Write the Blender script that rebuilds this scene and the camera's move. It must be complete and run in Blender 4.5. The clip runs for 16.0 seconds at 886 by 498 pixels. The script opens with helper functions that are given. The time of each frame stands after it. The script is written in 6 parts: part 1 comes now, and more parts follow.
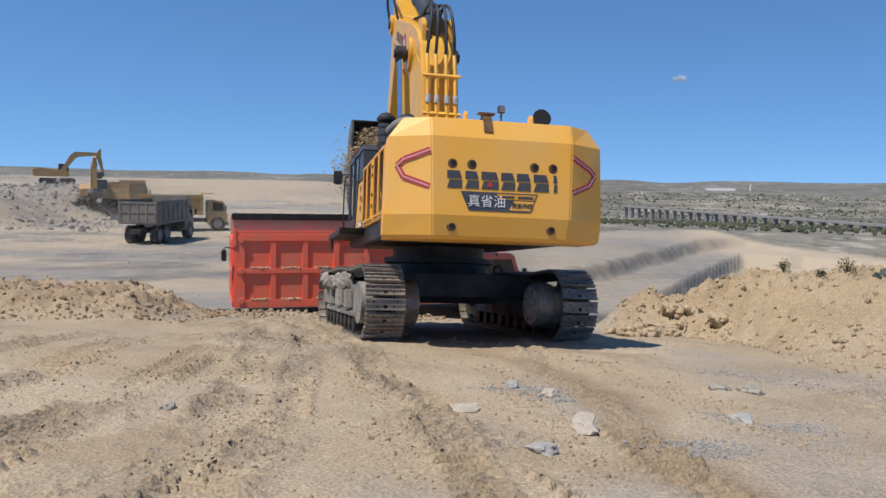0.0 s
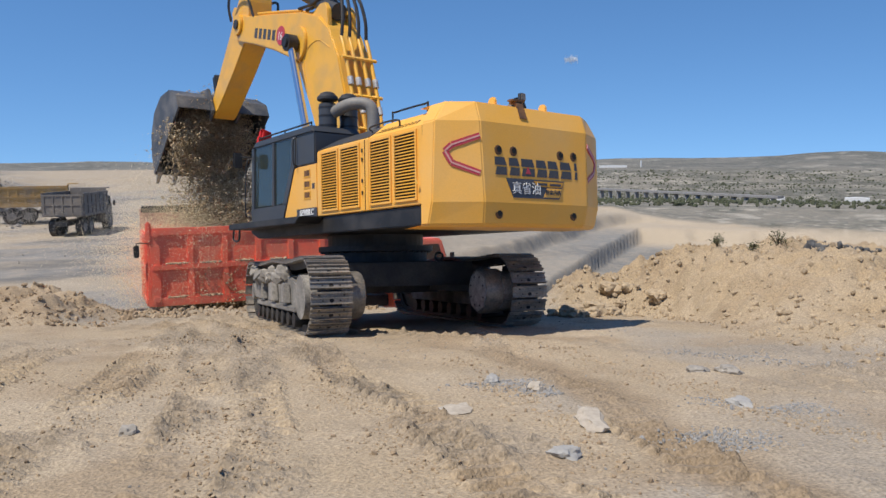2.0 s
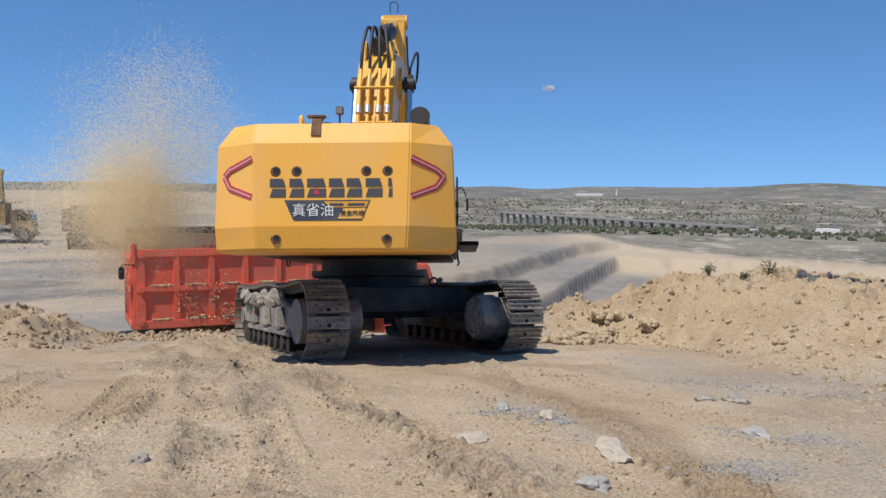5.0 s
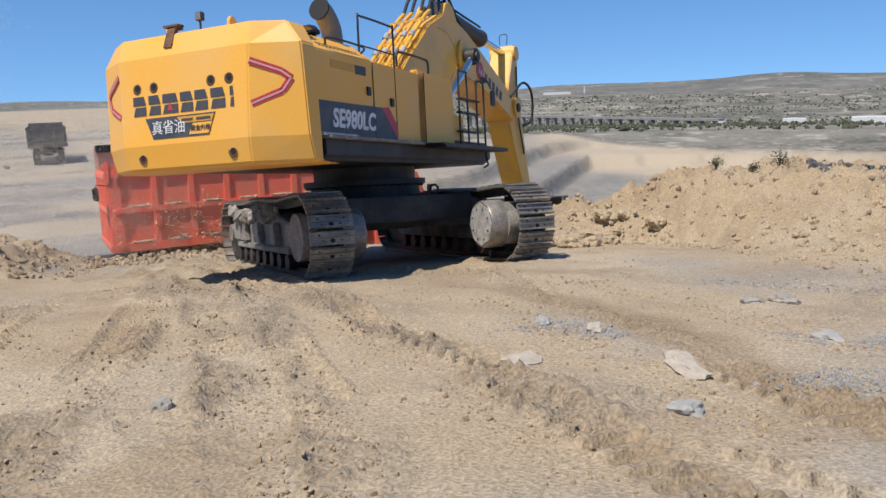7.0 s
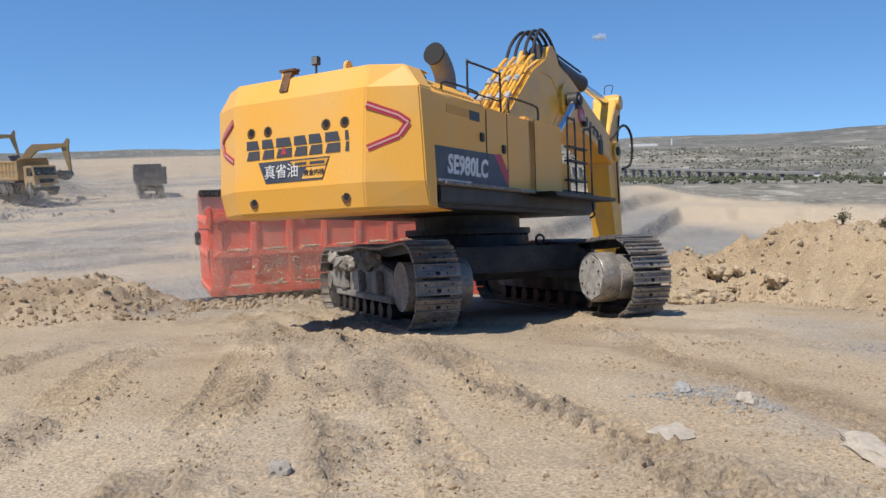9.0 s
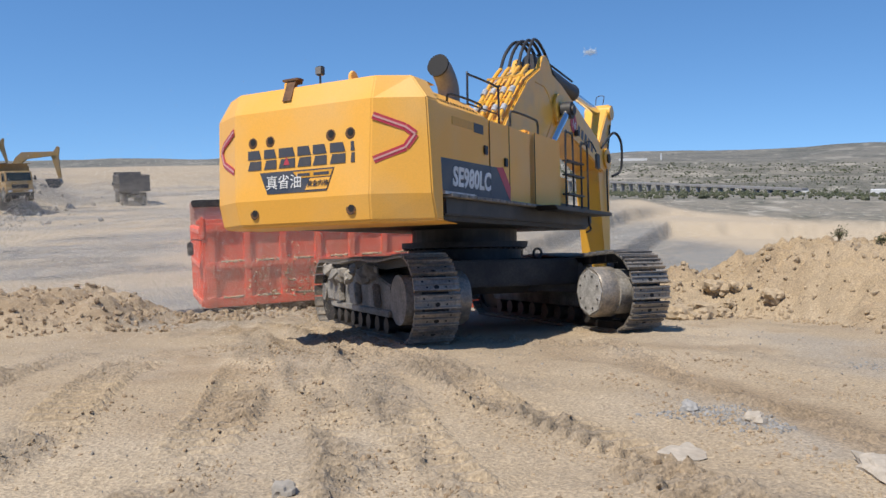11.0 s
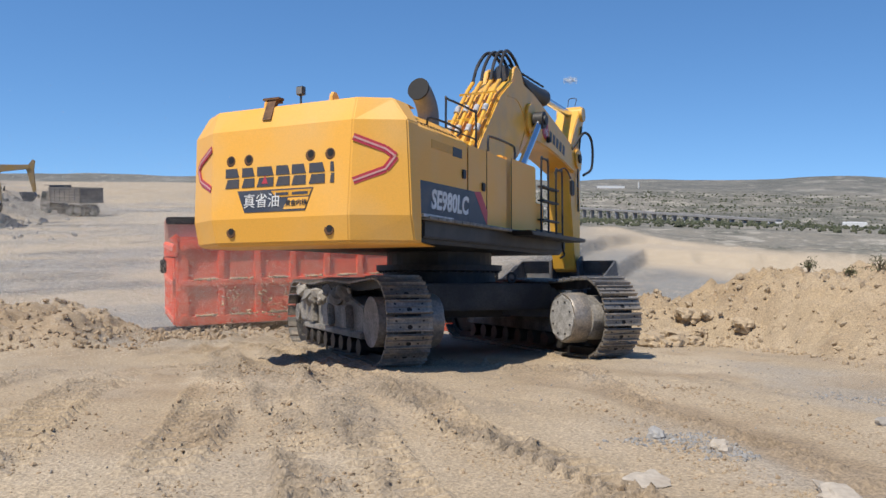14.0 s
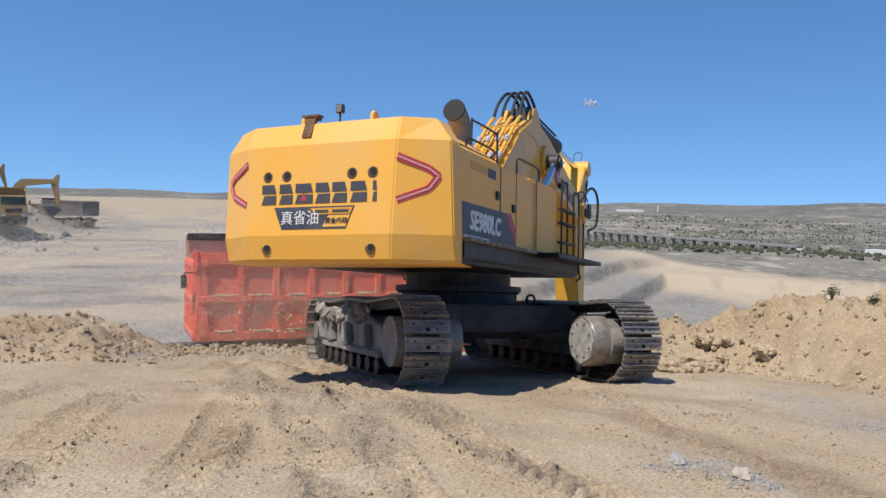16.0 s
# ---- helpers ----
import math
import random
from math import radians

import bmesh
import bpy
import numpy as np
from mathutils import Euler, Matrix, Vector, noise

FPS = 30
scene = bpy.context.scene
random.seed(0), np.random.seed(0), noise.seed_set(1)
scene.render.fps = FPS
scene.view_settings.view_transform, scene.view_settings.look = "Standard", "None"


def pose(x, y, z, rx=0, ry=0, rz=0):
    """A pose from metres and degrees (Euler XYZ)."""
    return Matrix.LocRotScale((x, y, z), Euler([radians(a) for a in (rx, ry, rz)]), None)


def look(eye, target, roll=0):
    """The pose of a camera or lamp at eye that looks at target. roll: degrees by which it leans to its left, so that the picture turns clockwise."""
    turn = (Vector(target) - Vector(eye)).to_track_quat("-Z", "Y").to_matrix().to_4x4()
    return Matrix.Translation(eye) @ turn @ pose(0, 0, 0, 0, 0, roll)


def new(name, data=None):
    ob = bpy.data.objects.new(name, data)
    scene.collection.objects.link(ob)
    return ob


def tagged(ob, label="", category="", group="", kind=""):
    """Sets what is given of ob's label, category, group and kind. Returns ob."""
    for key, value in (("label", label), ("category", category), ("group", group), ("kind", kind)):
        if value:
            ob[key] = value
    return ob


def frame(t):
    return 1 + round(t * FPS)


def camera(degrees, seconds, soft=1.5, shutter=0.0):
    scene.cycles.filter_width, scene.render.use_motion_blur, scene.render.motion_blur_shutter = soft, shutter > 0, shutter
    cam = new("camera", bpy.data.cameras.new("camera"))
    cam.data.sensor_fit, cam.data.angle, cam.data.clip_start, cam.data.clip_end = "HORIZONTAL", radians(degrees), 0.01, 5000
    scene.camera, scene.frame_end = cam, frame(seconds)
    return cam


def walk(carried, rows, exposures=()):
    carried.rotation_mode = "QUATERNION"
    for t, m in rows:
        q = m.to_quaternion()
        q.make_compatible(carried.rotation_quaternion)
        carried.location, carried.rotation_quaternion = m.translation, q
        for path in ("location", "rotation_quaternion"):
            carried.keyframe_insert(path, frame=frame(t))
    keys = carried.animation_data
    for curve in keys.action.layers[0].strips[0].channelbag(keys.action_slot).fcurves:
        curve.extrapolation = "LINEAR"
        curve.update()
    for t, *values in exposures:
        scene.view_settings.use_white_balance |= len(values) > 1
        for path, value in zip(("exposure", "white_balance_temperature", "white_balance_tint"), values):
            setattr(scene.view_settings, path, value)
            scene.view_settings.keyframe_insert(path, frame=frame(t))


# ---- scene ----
cam = camera(58.40, 16.0)
PATH = [
    (0.0, -4.359, -15.747, 2.917, 84.90, -1.12, -15.73),
    (0.5, -4.546, -15.519, 2.928, 86.37, 1.00, -16.43),
    (1.0, -4.763, -15.317, 2.961, 85.69, 0.78, -20.05),
    (1.5, -4.863, -15.157, 2.937, 83.87, 0.02, -23.07),
    (2.0, -4.870, -14.961, 2.922, 83.75, 0.39, -22.95),
    (2.5, -4.900, -14.947, 2.941, 83.61, 0.56, -22.85),
    (3.0, -4.911, -14.957, 2.961, 85.23, 1.45, -21.89),
    (3.5, -4.913, -14.934, 2.961, 88.01, 2.16, -21.55),
    (4.0, -4.920, -14.884, 2.941, 88.29, 2.11, -21.39),
    (4.5, -4.970, -14.823, 2.926, 87.91, 1.62, -21.43),
    (5.0, -5.170, -14.747, 2.914, 85.59, -0.52, -24.58),
    (5.2, -5.230, -14.702, 2.917, 83.43, -1.41, -25.51),
    (7.3, -5.370, -13.654, 2.812, 78.35, 2.07, -26.88),
    (7.5, -5.409, -13.579, 2.799, 78.11, 1.97, -26.68),
    (8.0, -5.557, -13.372, 2.806, 78.38, 0.72, -27.55),
    (8.5, -5.532, -13.235, 2.810, 80.79, -0.36, -25.77),
    (9.0, -5.485, -13.151, 2.788, 82.50, 1.44, -20.96),
    (11.3, -5.570, -13.000, 2.793, 83.51, 0.67, -21.80),
    (11.5, -5.513, -13.013, 2.783, 83.62, 0.58, -21.96),
    (12.0, -5.504, -13.014, 2.790, 83.84, 0.20, -22.63),
    (12.5, -5.508, -13.022, 2.790, 84.19, 0.10, -22.61),
    (13.0, -5.510, -13.025, 2.777, 84.30, -0.08, -22.85),
    (13.5, -5.513, -13.022, 2.780, 84.40, -0.33, -22.99),
    (14.0, -5.522, -13.039, 2.793, 85.02, -0.59, -23.11),
    (14.5, -5.542, -13.042, 2.801, 85.75, -0.89, -22.97),
    (15.0, -5.576, -13.025, 2.798, 86.11, -1.29, -22.20),
    (15.5, -5.566, -13.018, 2.797, 86.34, -1.43, -21.93),
    (16.0, -5.554, -13.028, 2.791, 86.48, -1.49, -21.77),
]
walk(cam, [(t, pose(*p)) for t, *p in PATH], [(0.0, 0.25, 6750, 10), (5.2, 0.25, 6750, 10), (7.3, 0.34, 6750, 10), (16.0, 0.34, 6750, 10)])

# ---- world and sun ----
SUN = Vector((-0.432, -0.136, 0.89)).normalized()
world = bpy.data.worlds.new("sky")
scene.world = world
world.use_nodes = True
wn = world.node_tree.nodes
sky = wn.new("ShaderNodeTexSky")
sky.sky_type, sky.sun_disc = "NISHITA", False
sky.sun_elevation, sky.sun_rotation = math.asin(SUN.z), math.atan2(SUN.x, SUN.y)
sky.altitude, sky.air_density, sky.dust_density, sky.ozone_density = 1500, 1.0, 0.0, 6.0
way, lift, unit = wn.new("ShaderNodeTexCoord"), wn.new("ShaderNodeVectorMath"), wn.new("ShaderNodeVectorMath")
lift.operation, unit.operation = "MULTIPLY_ADD", "NORMALIZE"
lift.inputs[1].default_value, lift.inputs[2].default_value = (1, 1, 1.0), (0, 0, 0.15)
world.node_tree.links.new(way.outputs["Generated"], lift.inputs[0])
world.node_tree.links.new(lift.outputs[0], unit.inputs[0])
world.node_tree.links.new(unit.outputs[0], sky.inputs["Vector"])
deep = wn.new("ShaderNodeHueSaturation")
deep.inputs["Saturation"].default_value, deep.inputs["Hue"].default_value = 1.13, 0.499
world.node_tree.links.new(sky.outputs[0], deep.inputs["Color"])
world.node_tree.links.new(deep.outputs[0], wn["Background"].inputs[0])
wn["Background"].inputs[1].default_value = 0.13
sun = new("sun", bpy.data.lights.new("sun", "SUN"))
sun.data.energy, sun.data.angle, sun.data.color = 4.1, radians(0.55), (1.0, 0.94, 0.85)
sun.matrix_world = look((0, 0, 0), -SUN)


# ---- materials ----
def mat(name, base, rough=0.6, metal=0.0, second=None, scale=3.0, amount=0.5, fine=0.15, bump=0.0, bump_scale=30.0, coat=0.0, attr=""):
    """Two colours mixed by broad noise, with a fine grain over both and a little relief."""
    m = bpy.data.materials.new(name)
    m.use_nodes = True
    n, lk = m.node_tree.nodes, m.node_tree.links
    b = n["Principled BSDF"]
    b.inputs["Roughness"].default_value, b.inputs["Metallic"].default_value = rough, metal
    b.inputs["Coat Weight"].default_value = coat
    co = n.new("ShaderNodeTexCoord").outputs["Object"]
    broad, grain = n.new("ShaderNodeTexNoise"), n.new("ShaderNodeTexNoise")
    broad.inputs["Scale"].default_value, broad.inputs["Detail"].default_value = scale, 6
    grain.inputs["Scale"].default_value, grain.inputs["Detail"].default_value = bump_scale, 5
    lk.new(co, broad.inputs["Vector"]), lk.new(co, grain.inputs["Vector"])
    ramp = n.new("ShaderNodeMapRange")
    ramp.inputs[1].default_value, ramp.inputs[2].default_value = 0.42, 0.68
    ramp.inputs[3].default_value, ramp.inputs[4].default_value = 0.0, amount
    lk.new(broad.outputs[0], ramp.inputs[0])
    mix = n.new("ShaderNodeMix")
    mix.data_type = "RGBA"
    if attr:
        a = n.new("ShaderNodeAttribute")
        a.attribute_name = attr
        lk.new(a.outputs["Color"], mix.inputs[6])
    else:
        mix.inputs[6].default_value = (*base, 1)
    mix.inputs[7].default_value = (*(second or [c * 0.7 for c in base]), 1)
    lk.new(ramp.outputs[0], mix.inputs[0])
    hsv = n.new("ShaderNodeHueSaturation")
    val = n.new("ShaderNodeMapRange")
    val.inputs[1].default_value, val.inputs[2].default_value = 0.3, 0.7
    val.inputs[3].default_value, val.inputs[4].default_value = 1 - fine, 1 + fine
    lk.new(grain.outputs[0], val.inputs[0]), lk.new(val.outputs[0], hsv.inputs["Value"])
    lk.new(mix.outputs[2], hsv.inputs["Color"]), lk.new(hsv.outputs[0], b.inputs["Base Color"])
    if bump:
        bp = n.new("ShaderNodeBump")
        bp.inputs["Strength"].default_value, bp.inputs["Distance"].default_value = bump, 0.02
        lk.new(grain.outputs[0], bp.inputs["Height"]), lk.new(bp.outputs[0], b.inputs["Normal"])
    return m


DUST = (0.36, 0.29, 0.21)
m_yellow = mat("yellow_paint", (0.86, 0.43, 0.06), 0.5, 0, (0.74, 0.47, 0.18), 1.1, 0.45, 0.05, 0.03, 60, 0.08)
m_yellow_arm = mat("yellow_boom_paint", (0.80, 0.42, 0.045), 0.38, 0, (0.50, 0.31, 0.11), 2.2, 0.45, 0.08, 0.05, 50, 0.15)
m_black = mat("black_paint", (0.012, 0.013, 0.015), 0.5, 0, (0.06, 0.055, 0.05), 2.5, 0.6, 0.2, 0.05, 60)
m_cab = mat("dark_grey_paint", (0.045, 0.049, 0.056), 0.4, 0, (0.08, 0.075, 0.065), 2.0, 0.4, 0.1, 0.02, 60)
m_under = mat("greasy_black_steel", (0.012, 0.013, 0.016), 0.55, 0, (0.09, 0.08, 0.065), 1.7, 0.55, 0.3, 0.2, 30)
m_frame = mat("dusty_steel", (0.17, 0.16, 0.145), 0.75, 0, (0.36, 0.335, 0.295), 2.6, 0.8, 0.3, 0.4, 25)
m_shoe = mat("worn_track_steel", (0.19, 0.178, 0.162), 0.42, 0.35, (0.40, 0.335, 0.26), 4.5, 0.8, 0.25, 0.3, 30)
m_bright = mat("scraped_steel", (0.56, 0.55, 0.53), 0.4, 0.3, (0.24, 0.23, 0.21), 9, 0.7, 0.3, 0.1, 50)
m_chrome = mat("chrome_rod", (0.7, 0.72, 0.75), 0.16, 1.0, (0.5, 0.5, 0.5), 5, 0.2, 0.03)
m_bucket = mat("dusty_bucket_steel", (0.06, 0.066, 0.075), 0.55, 0.1, (0.20, 0.185, 0.165), 2.0, 0.7, 0.2, 0.2, 30)
m_glass = bpy.data.materials.new("tinted_glass")
m_glass.use_nodes = True
gb = m_glass.node_tree.nodes["Principled BSDF"]
gb.inputs["Base Color"].default_value = (0.10, 0.13, 0.13, 1)
gb.inputs["Roughness"].default_value, gb.inputs["Transmission Weight"].default_value, gb.inputs["IOR"].default_value = 0.04, 0.75, 1.45
m_hose = mat("rubber_hose", (0.016, 0.017, 0.02), 0.6, 0, (0.07, 0.065, 0.06), 5, 0.4, 0.1)
m_grey = mat("grey_duct", (0.17, 0.165, 0.155), 0.6, 0, (0.24, 0.22, 0.19), 4, 0.6, 0.1)
m_redstripe = mat("red_decal", (0.48, 0.035, 0.06), 0.45, 0, (0.4, 0.12, 0.09), 3, 0.3, 0.05)
m_pinkline = mat("pale_decal", (0.62, 0.33, 0.30), 0.45, 0, (0.5, 0.25, 0.2), 3, 0.3, 0.05)
m_decal = mat("slate_decal", (0.045, 0.055, 0.075), 0.45, 0, (0.12, 0.11, 0.10), 3, 0.5, 0.08)
m_ink = mat("dark_letter_paint", (0.055, 0.058, 0.068), 0.5, 0, (0.10, 0.08, 0.06), 4, 0.4, 0.08)
m_white = mat("white_letter_paint", (0.72, 0.72, 0.70), 0.5, 0, (0.5, 0.46, 0.4), 4, 0.4, 0.05)
m_slot = mat("dark_slot", (0.006, 0.006, 0.006), 0.7)
m_slat = mat("grille_paint", (0.66, 0.32, 0.03), 0.45, 0, (0.45, 0.26, 0.08), 2, 0.4, 0.08)
m_rust_and_shade = mat("rust_and_recess_shade", (0.16, 0.075, 0.03), 0.8, 0, (0.05, 0.03, 0.02), 8, 0.6, 0.3)
m_red = mat("red_truck_paint", (0.88, 0.16, 0.095), 0.42, 0, (0.56, 0.24, 0.16), 1.6, 0.45, 0.08, 0.05, 40)
m_redin = mat("scraped_bed_paint", (0.66, 0.36, 0.27), 0.6, 0, (0.52, 0.40, 0.30), 1.2, 0.8, 0.12, 0.1, 30)
m_flag = mat("red_cloth", (0.60, 0.02, 0.02), 0.8, 0, (0.4, 0.015, 0.015), 6, 0.5, 0.1)
m_truckyel = mat("dusty_truck_yellow", (0.42, 0.26, 0.09), 0.65, 0, (0.33, 0.25, 0.16), 1.0, 0.8, 0.12)
m_truckgrey = mat("dusty_truck_grey", (0.15, 0.135, 0.12), 0.65, 0, (0.25, 0.21, 0.165), 0.9, 0.7, 0.12)
m_truckbrown = mat("dusty_truck_brown", (0.27, 0.13, 0.07), 0.65, 0, (0.28, 0.21, 0.15), 0.9, 0.7, 0.12)
m_tyre = mat("dusty_tyre", (0.03, 0.029, 0.028), 0.85, 0, (0.2, 0.17, 0.13), 3, 0.6, 0.2)
m_ground = mat("quarry_soil_and_haze", (0.4, 0.3, 0.2), 0.95, 0, (0.42, 0.345, 0.255), 0.7, 0.35, 0.34, 1.0, 38, attr="soil")
m_clod = mat("dry_clod", (0.385, 0.30, 0.20), 0.95, 0, (0.32, 0.25, 0.17), 1.2, 0.8, 0.25, 0.6, 14)
m_greyclod = mat("grey_clod", (0.30, 0.275, 0.24), 0.95, 0, (0.20, 0.19, 0.175), 1.2, 0.8, 0.25, 0.6, 14)
m_damp = mat("damp_soil", (0.30, 0.22, 0.14), 0.95, 0, (0.37, 0.285, 0.19), 1.5, 0.8, 0.3, 0.6, 10)
m_stone = mat("pale_stone", (0.41, 0.36, 0.295), 0.9, 0, (0.34, 0.29, 0.23), 3, 0.8, 0.15, 0.4, 18)
m_bluestone = mat("blue_grey_stone", (0.33, 0.32, 0.30), 0.9, 0, (0.26, 0.26, 0.26), 3, 0.8, 0.15, 0.4, 18)
m_haze = bpy.data.materials.new("drifting_haze")
m_dust = bpy.data.materials.new("airborne_dust")
for m, c in ((m_haze, (0.90, 0.82, 0.70, 1)), (m_dust, (0.93, 0.82, 0.58, 1))):
    m.use_nodes = True
    n, lk = m.node_tree.nodes, m.node_tree.links
    a, b, x = n.new("ShaderNodeBsdfDiffuse"), n.new("ShaderNodeBsdfTranslucent"), n.new("ShaderNodeMixShader")
    a.inputs[0].default_value, b.inputs[0].default_value = c, c
    lk.new(a.outputs[0], x.inputs[1]), lk.new(b.outputs[0], x.inputs[2]), lk.new(x.outputs[0], n["Material Output"].inputs[0])
m_fall = mat("pouring_earth", (0.44, 0.34, 0.21), 0.95, 0, (0.60, 0.48, 0.32), 1.5, 0.8, 0.3, 0.6, 10)
m_cloud = mat("cloud_white", (0.85, 0.86, 0.88), 1.0)
m_concrete = mat("bridge_concrete", (0.27, 0.26, 0.25), 0.9, 0, (0.21, 0.205, 0.20), 0.2, 0.6, 0.1)
m_leaf = mat("dry_shrub_leaf", (0.085, 0.095, 0.045), 0.8, 0, (0.16, 0.14, 0.075), 4, 0.8, 0.2)
m_scrub = mat("olive_scrub", (0.055, 0.065, 0.035), 0.95, 0, (0.10, 0.10, 0.06), 0.05, 0.8, 0.3)
m_gravel = mat("blue_gravel", (0.25, 0.245, 0.235), 0.9, 0, (0.33, 0.32, 0.30), 8, 0.8, 0.2)
m_darkrock = mat("dark_broken_rock", (0.075, 0.075, 0.075), 0.9, 0, (0.14, 0.135, 0.125), 2, 0.7, 0.25, 0.5, 14)
m_twig = mat("twig", (0.15, 0.11, 0.075), 0.9)


# ---- mesh building ----
class Shape:
    """A mesh put together from boxes, prisms, tubes and lathes."""

    def __init__(self):
        self.v, self.f = [], []

    def add(self, verts, faces):
        k = len(self.v)
        self.v += [tuple(p) for p in verts]
        self.f += [tuple(k + i for i in q) for q in faces]
        return self

    def box(self, c, s, m=None):
        q = [Vector((c[0] + s[0] * i / 2, c[1] + s[1] * j / 2, c[2] + s[2] * k / 2)) for i in (-1, 1) for j in (-1, 1) for k in (-1, 1)]
        if m:
            q = [m @ p for p in q]
        return self.add(q, [(0, 1, 3, 2), (4, 6, 7, 5), (0, 4, 5, 1), (2, 3, 7, 6), (0, 2, 6, 4), (1, 5, 7, 3)])

    def prism(self, outline, x0, x1, axis="x"):
        """An outline swept along an axis; (y, z) for x, (x, z) for y, (x, y) for z."""
        put = {"x": lambda a, p: (a, p[0], p[1]), "y": lambda a, p: (p[0], a, p[1]), "z": lambda a, p: (p[0], p[1], a)}[axis]
        n = len(outline)
        return self.add([put(a, p) for a in (x0, x1) for p in outline],
                        [tuple(range(n - 1, -1, -1)), tuple(range(n, 2 * n))] + [(i, (i + 1) % n, n + (i + 1) % n, n + i) for i in range(n)])

    def loft(self, rings, closed=True):
        n = len(rings[0])
        f = [(r * n + i, r * n + (i + 1) % n, (r + 1) * n + (i + 1) % n, (r + 1) * n + i) for r in range(len(rings) - 1) for i in range(n)]
        if closed:
            f += [tuple(range(n - 1, -1, -1)), tuple(range((len(rings) - 1) * n, len(rings) * n))]
        return self.add([p for r in rings for p in r], f)

    def tube(self, path, r, seg=8):
        path = [Vector(p) for p in path]
        rings, up = [], None
        for i, p in enumerate(path):
            d = (path[min(i + 1, len(path) - 1)] - path[max(i - 1, 0)]).normalized()
            if up is None:
                up = d.orthogonal().normalized()
            up = (up - d * up.dot(d)).normalized()
            side = d.cross(up)
            rr = r[i] if isinstance(r, (list, tuple)) else r
            rings.append([p + up * rr * math.cos(a) + side * rr * math.sin(a) for a in [2 * math.pi * k / seg for k in range(seg)]])
        return self.loft(rings)

    def cyl(self, a, b, r, seg=20):
        return self.tube([a, b], r, seg)


def smooth_path(points, steps=5):
    """A rounded line through the points."""
    p = [Vector(q) for q in points]
    p = [2 * p[0] - p[1]] + p + [2 * p[-1] - p[-2]]
    out = []
    for i in range(1, len(p) - 2):
        for k in range(steps):
            t = k / steps
            out.append(0.5 * (2 * p[i] + (p[i + 1] - p[i - 1]) * t + (2 * p[i - 1] - 5 * p[i] + 4 * p[i + 1] - p[i + 2]) * t * t + (3 * p[i] - p[i - 1] - 3 * p[i + 1] + p[i + 2]) * t ** 3))
    return out + [p[-2]]


def mesh_of(name, shape, material, bevel=0.0, smooth=False):
    me = bpy.data.meshes.new(name)
    bm = bmesh.new()
    vs = [bm.verts.new(p) for p in shape.v]
    for f in shape.f:
        if len(set(f)) > 2:
            try:
                bm.faces.new([vs[i] for i in f])
            except ValueError:
                pass
    bmesh.ops.recalc_face_normals(bm, faces=bm.faces)
    if bevel:
        edges = [e for e in bm.edges if len(e.link_faces) == 2 and e.calc_face_angle(0) > 0.35]
        bmesh.ops.bevel(bm, geom=edges, offset=bevel, segments=2, affect="EDGES", clamp_overlap=True)
    bm.to_mesh(me)
    bm.free()
    me.materials.append(material)
    if smooth:
        for p in me.polygons:
            p.use_smooth = True
        me.set_sharp_from_angle(angle=radians(38))
    return me


def part(name, shape, material, parent=None, label="", bevel=0.0, smooth=False, at=None):
    me = shape if isinstance(shape, bpy.types.Mesh) else mesh_of(name, shape, material, bevel, smooth)
    ob = new(name, me)
    if parent:
        ob.parent = parent
    if at is not None:
        ob.matrix_basis = at
    return tagged(ob, label)


def lettering(name, text, size, material, parent, at, label="", thick=0.006, stretch=1.0, shear=0.0, bold=0.0):
    cu = bpy.data.curves.new(name, "FONT")
    cu.body, cu.size, cu.extrude, cu.align_x, cu.align_y, cu.shear, cu.resolution_u, cu.offset = text, size, thick, "CENTER", "CENTER", shear, 3, size * bold
    tmp = bpy.data.objects.new(name, cu)
    scene.collection.objects.link(tmp)
    me = bpy.data.meshes.new_from_object(tmp.evaluated_get(bpy.context.evaluated_depsgraph_get()))
    bpy.data.objects.remove(tmp)
    bpy.data.curves.remove(cu)
    me.transform(Matrix.Diagonal((stretch, 1, 1, 1)))
    me.materials.clear()
    me.materials.append(material)
    return part(name, me, material, parent, label, at=at)


# ---- smooth numpy noise for the ground ----
def value_noise(x, y, seed=0):
    xi, yi = np.floor(x).astype(np.int64), np.floor(y).astype(np.int64)
    fx, fy = x - xi, y - yi
    fx, fy = fx * fx * (3 - 2 * fx), fy * fy * (3 - 2 * fy)

    def h(a, b):
        k = (a * 374761393 + b * 668265263 + seed * 974634777) & 0xFFFFFFFF
        k = ((k ^ (k >> 13)) * 1274126177) & 0xFFFFFFFF
        return ((k ^ (k >> 16)) & 0xFFFF) / 65535.0

    a, b, c, d = h(xi, yi), h(xi + 1, yi), h(xi, yi + 1), h(xi + 1, yi + 1)
    return (a + (b - a) * fx) * (1 - fy) + (c + (d - c) * fx) * fy


def fbm(x, y, octaves=4, seed=0):
    out, amp, tot = 0.0, 1.0, 0.0
    for o in range(octaves):
        out = out + amp * (value_noise(x, y, seed + 11 * o) - 0.5)
        tot, amp = tot + amp, amp * 0.5
        x, y = x * 2.03 + 17.7, y * 2.03 - 9.1
    return out / tot * 2


def step(a, b, v):
    t = np.clip((v - a) / (b - a), 0, 1)
    return t * t * (3 - 2 * t)


# ---- ground ----
OX, OY = -5.0, -15.0  # the middle of the ring-shaped grid


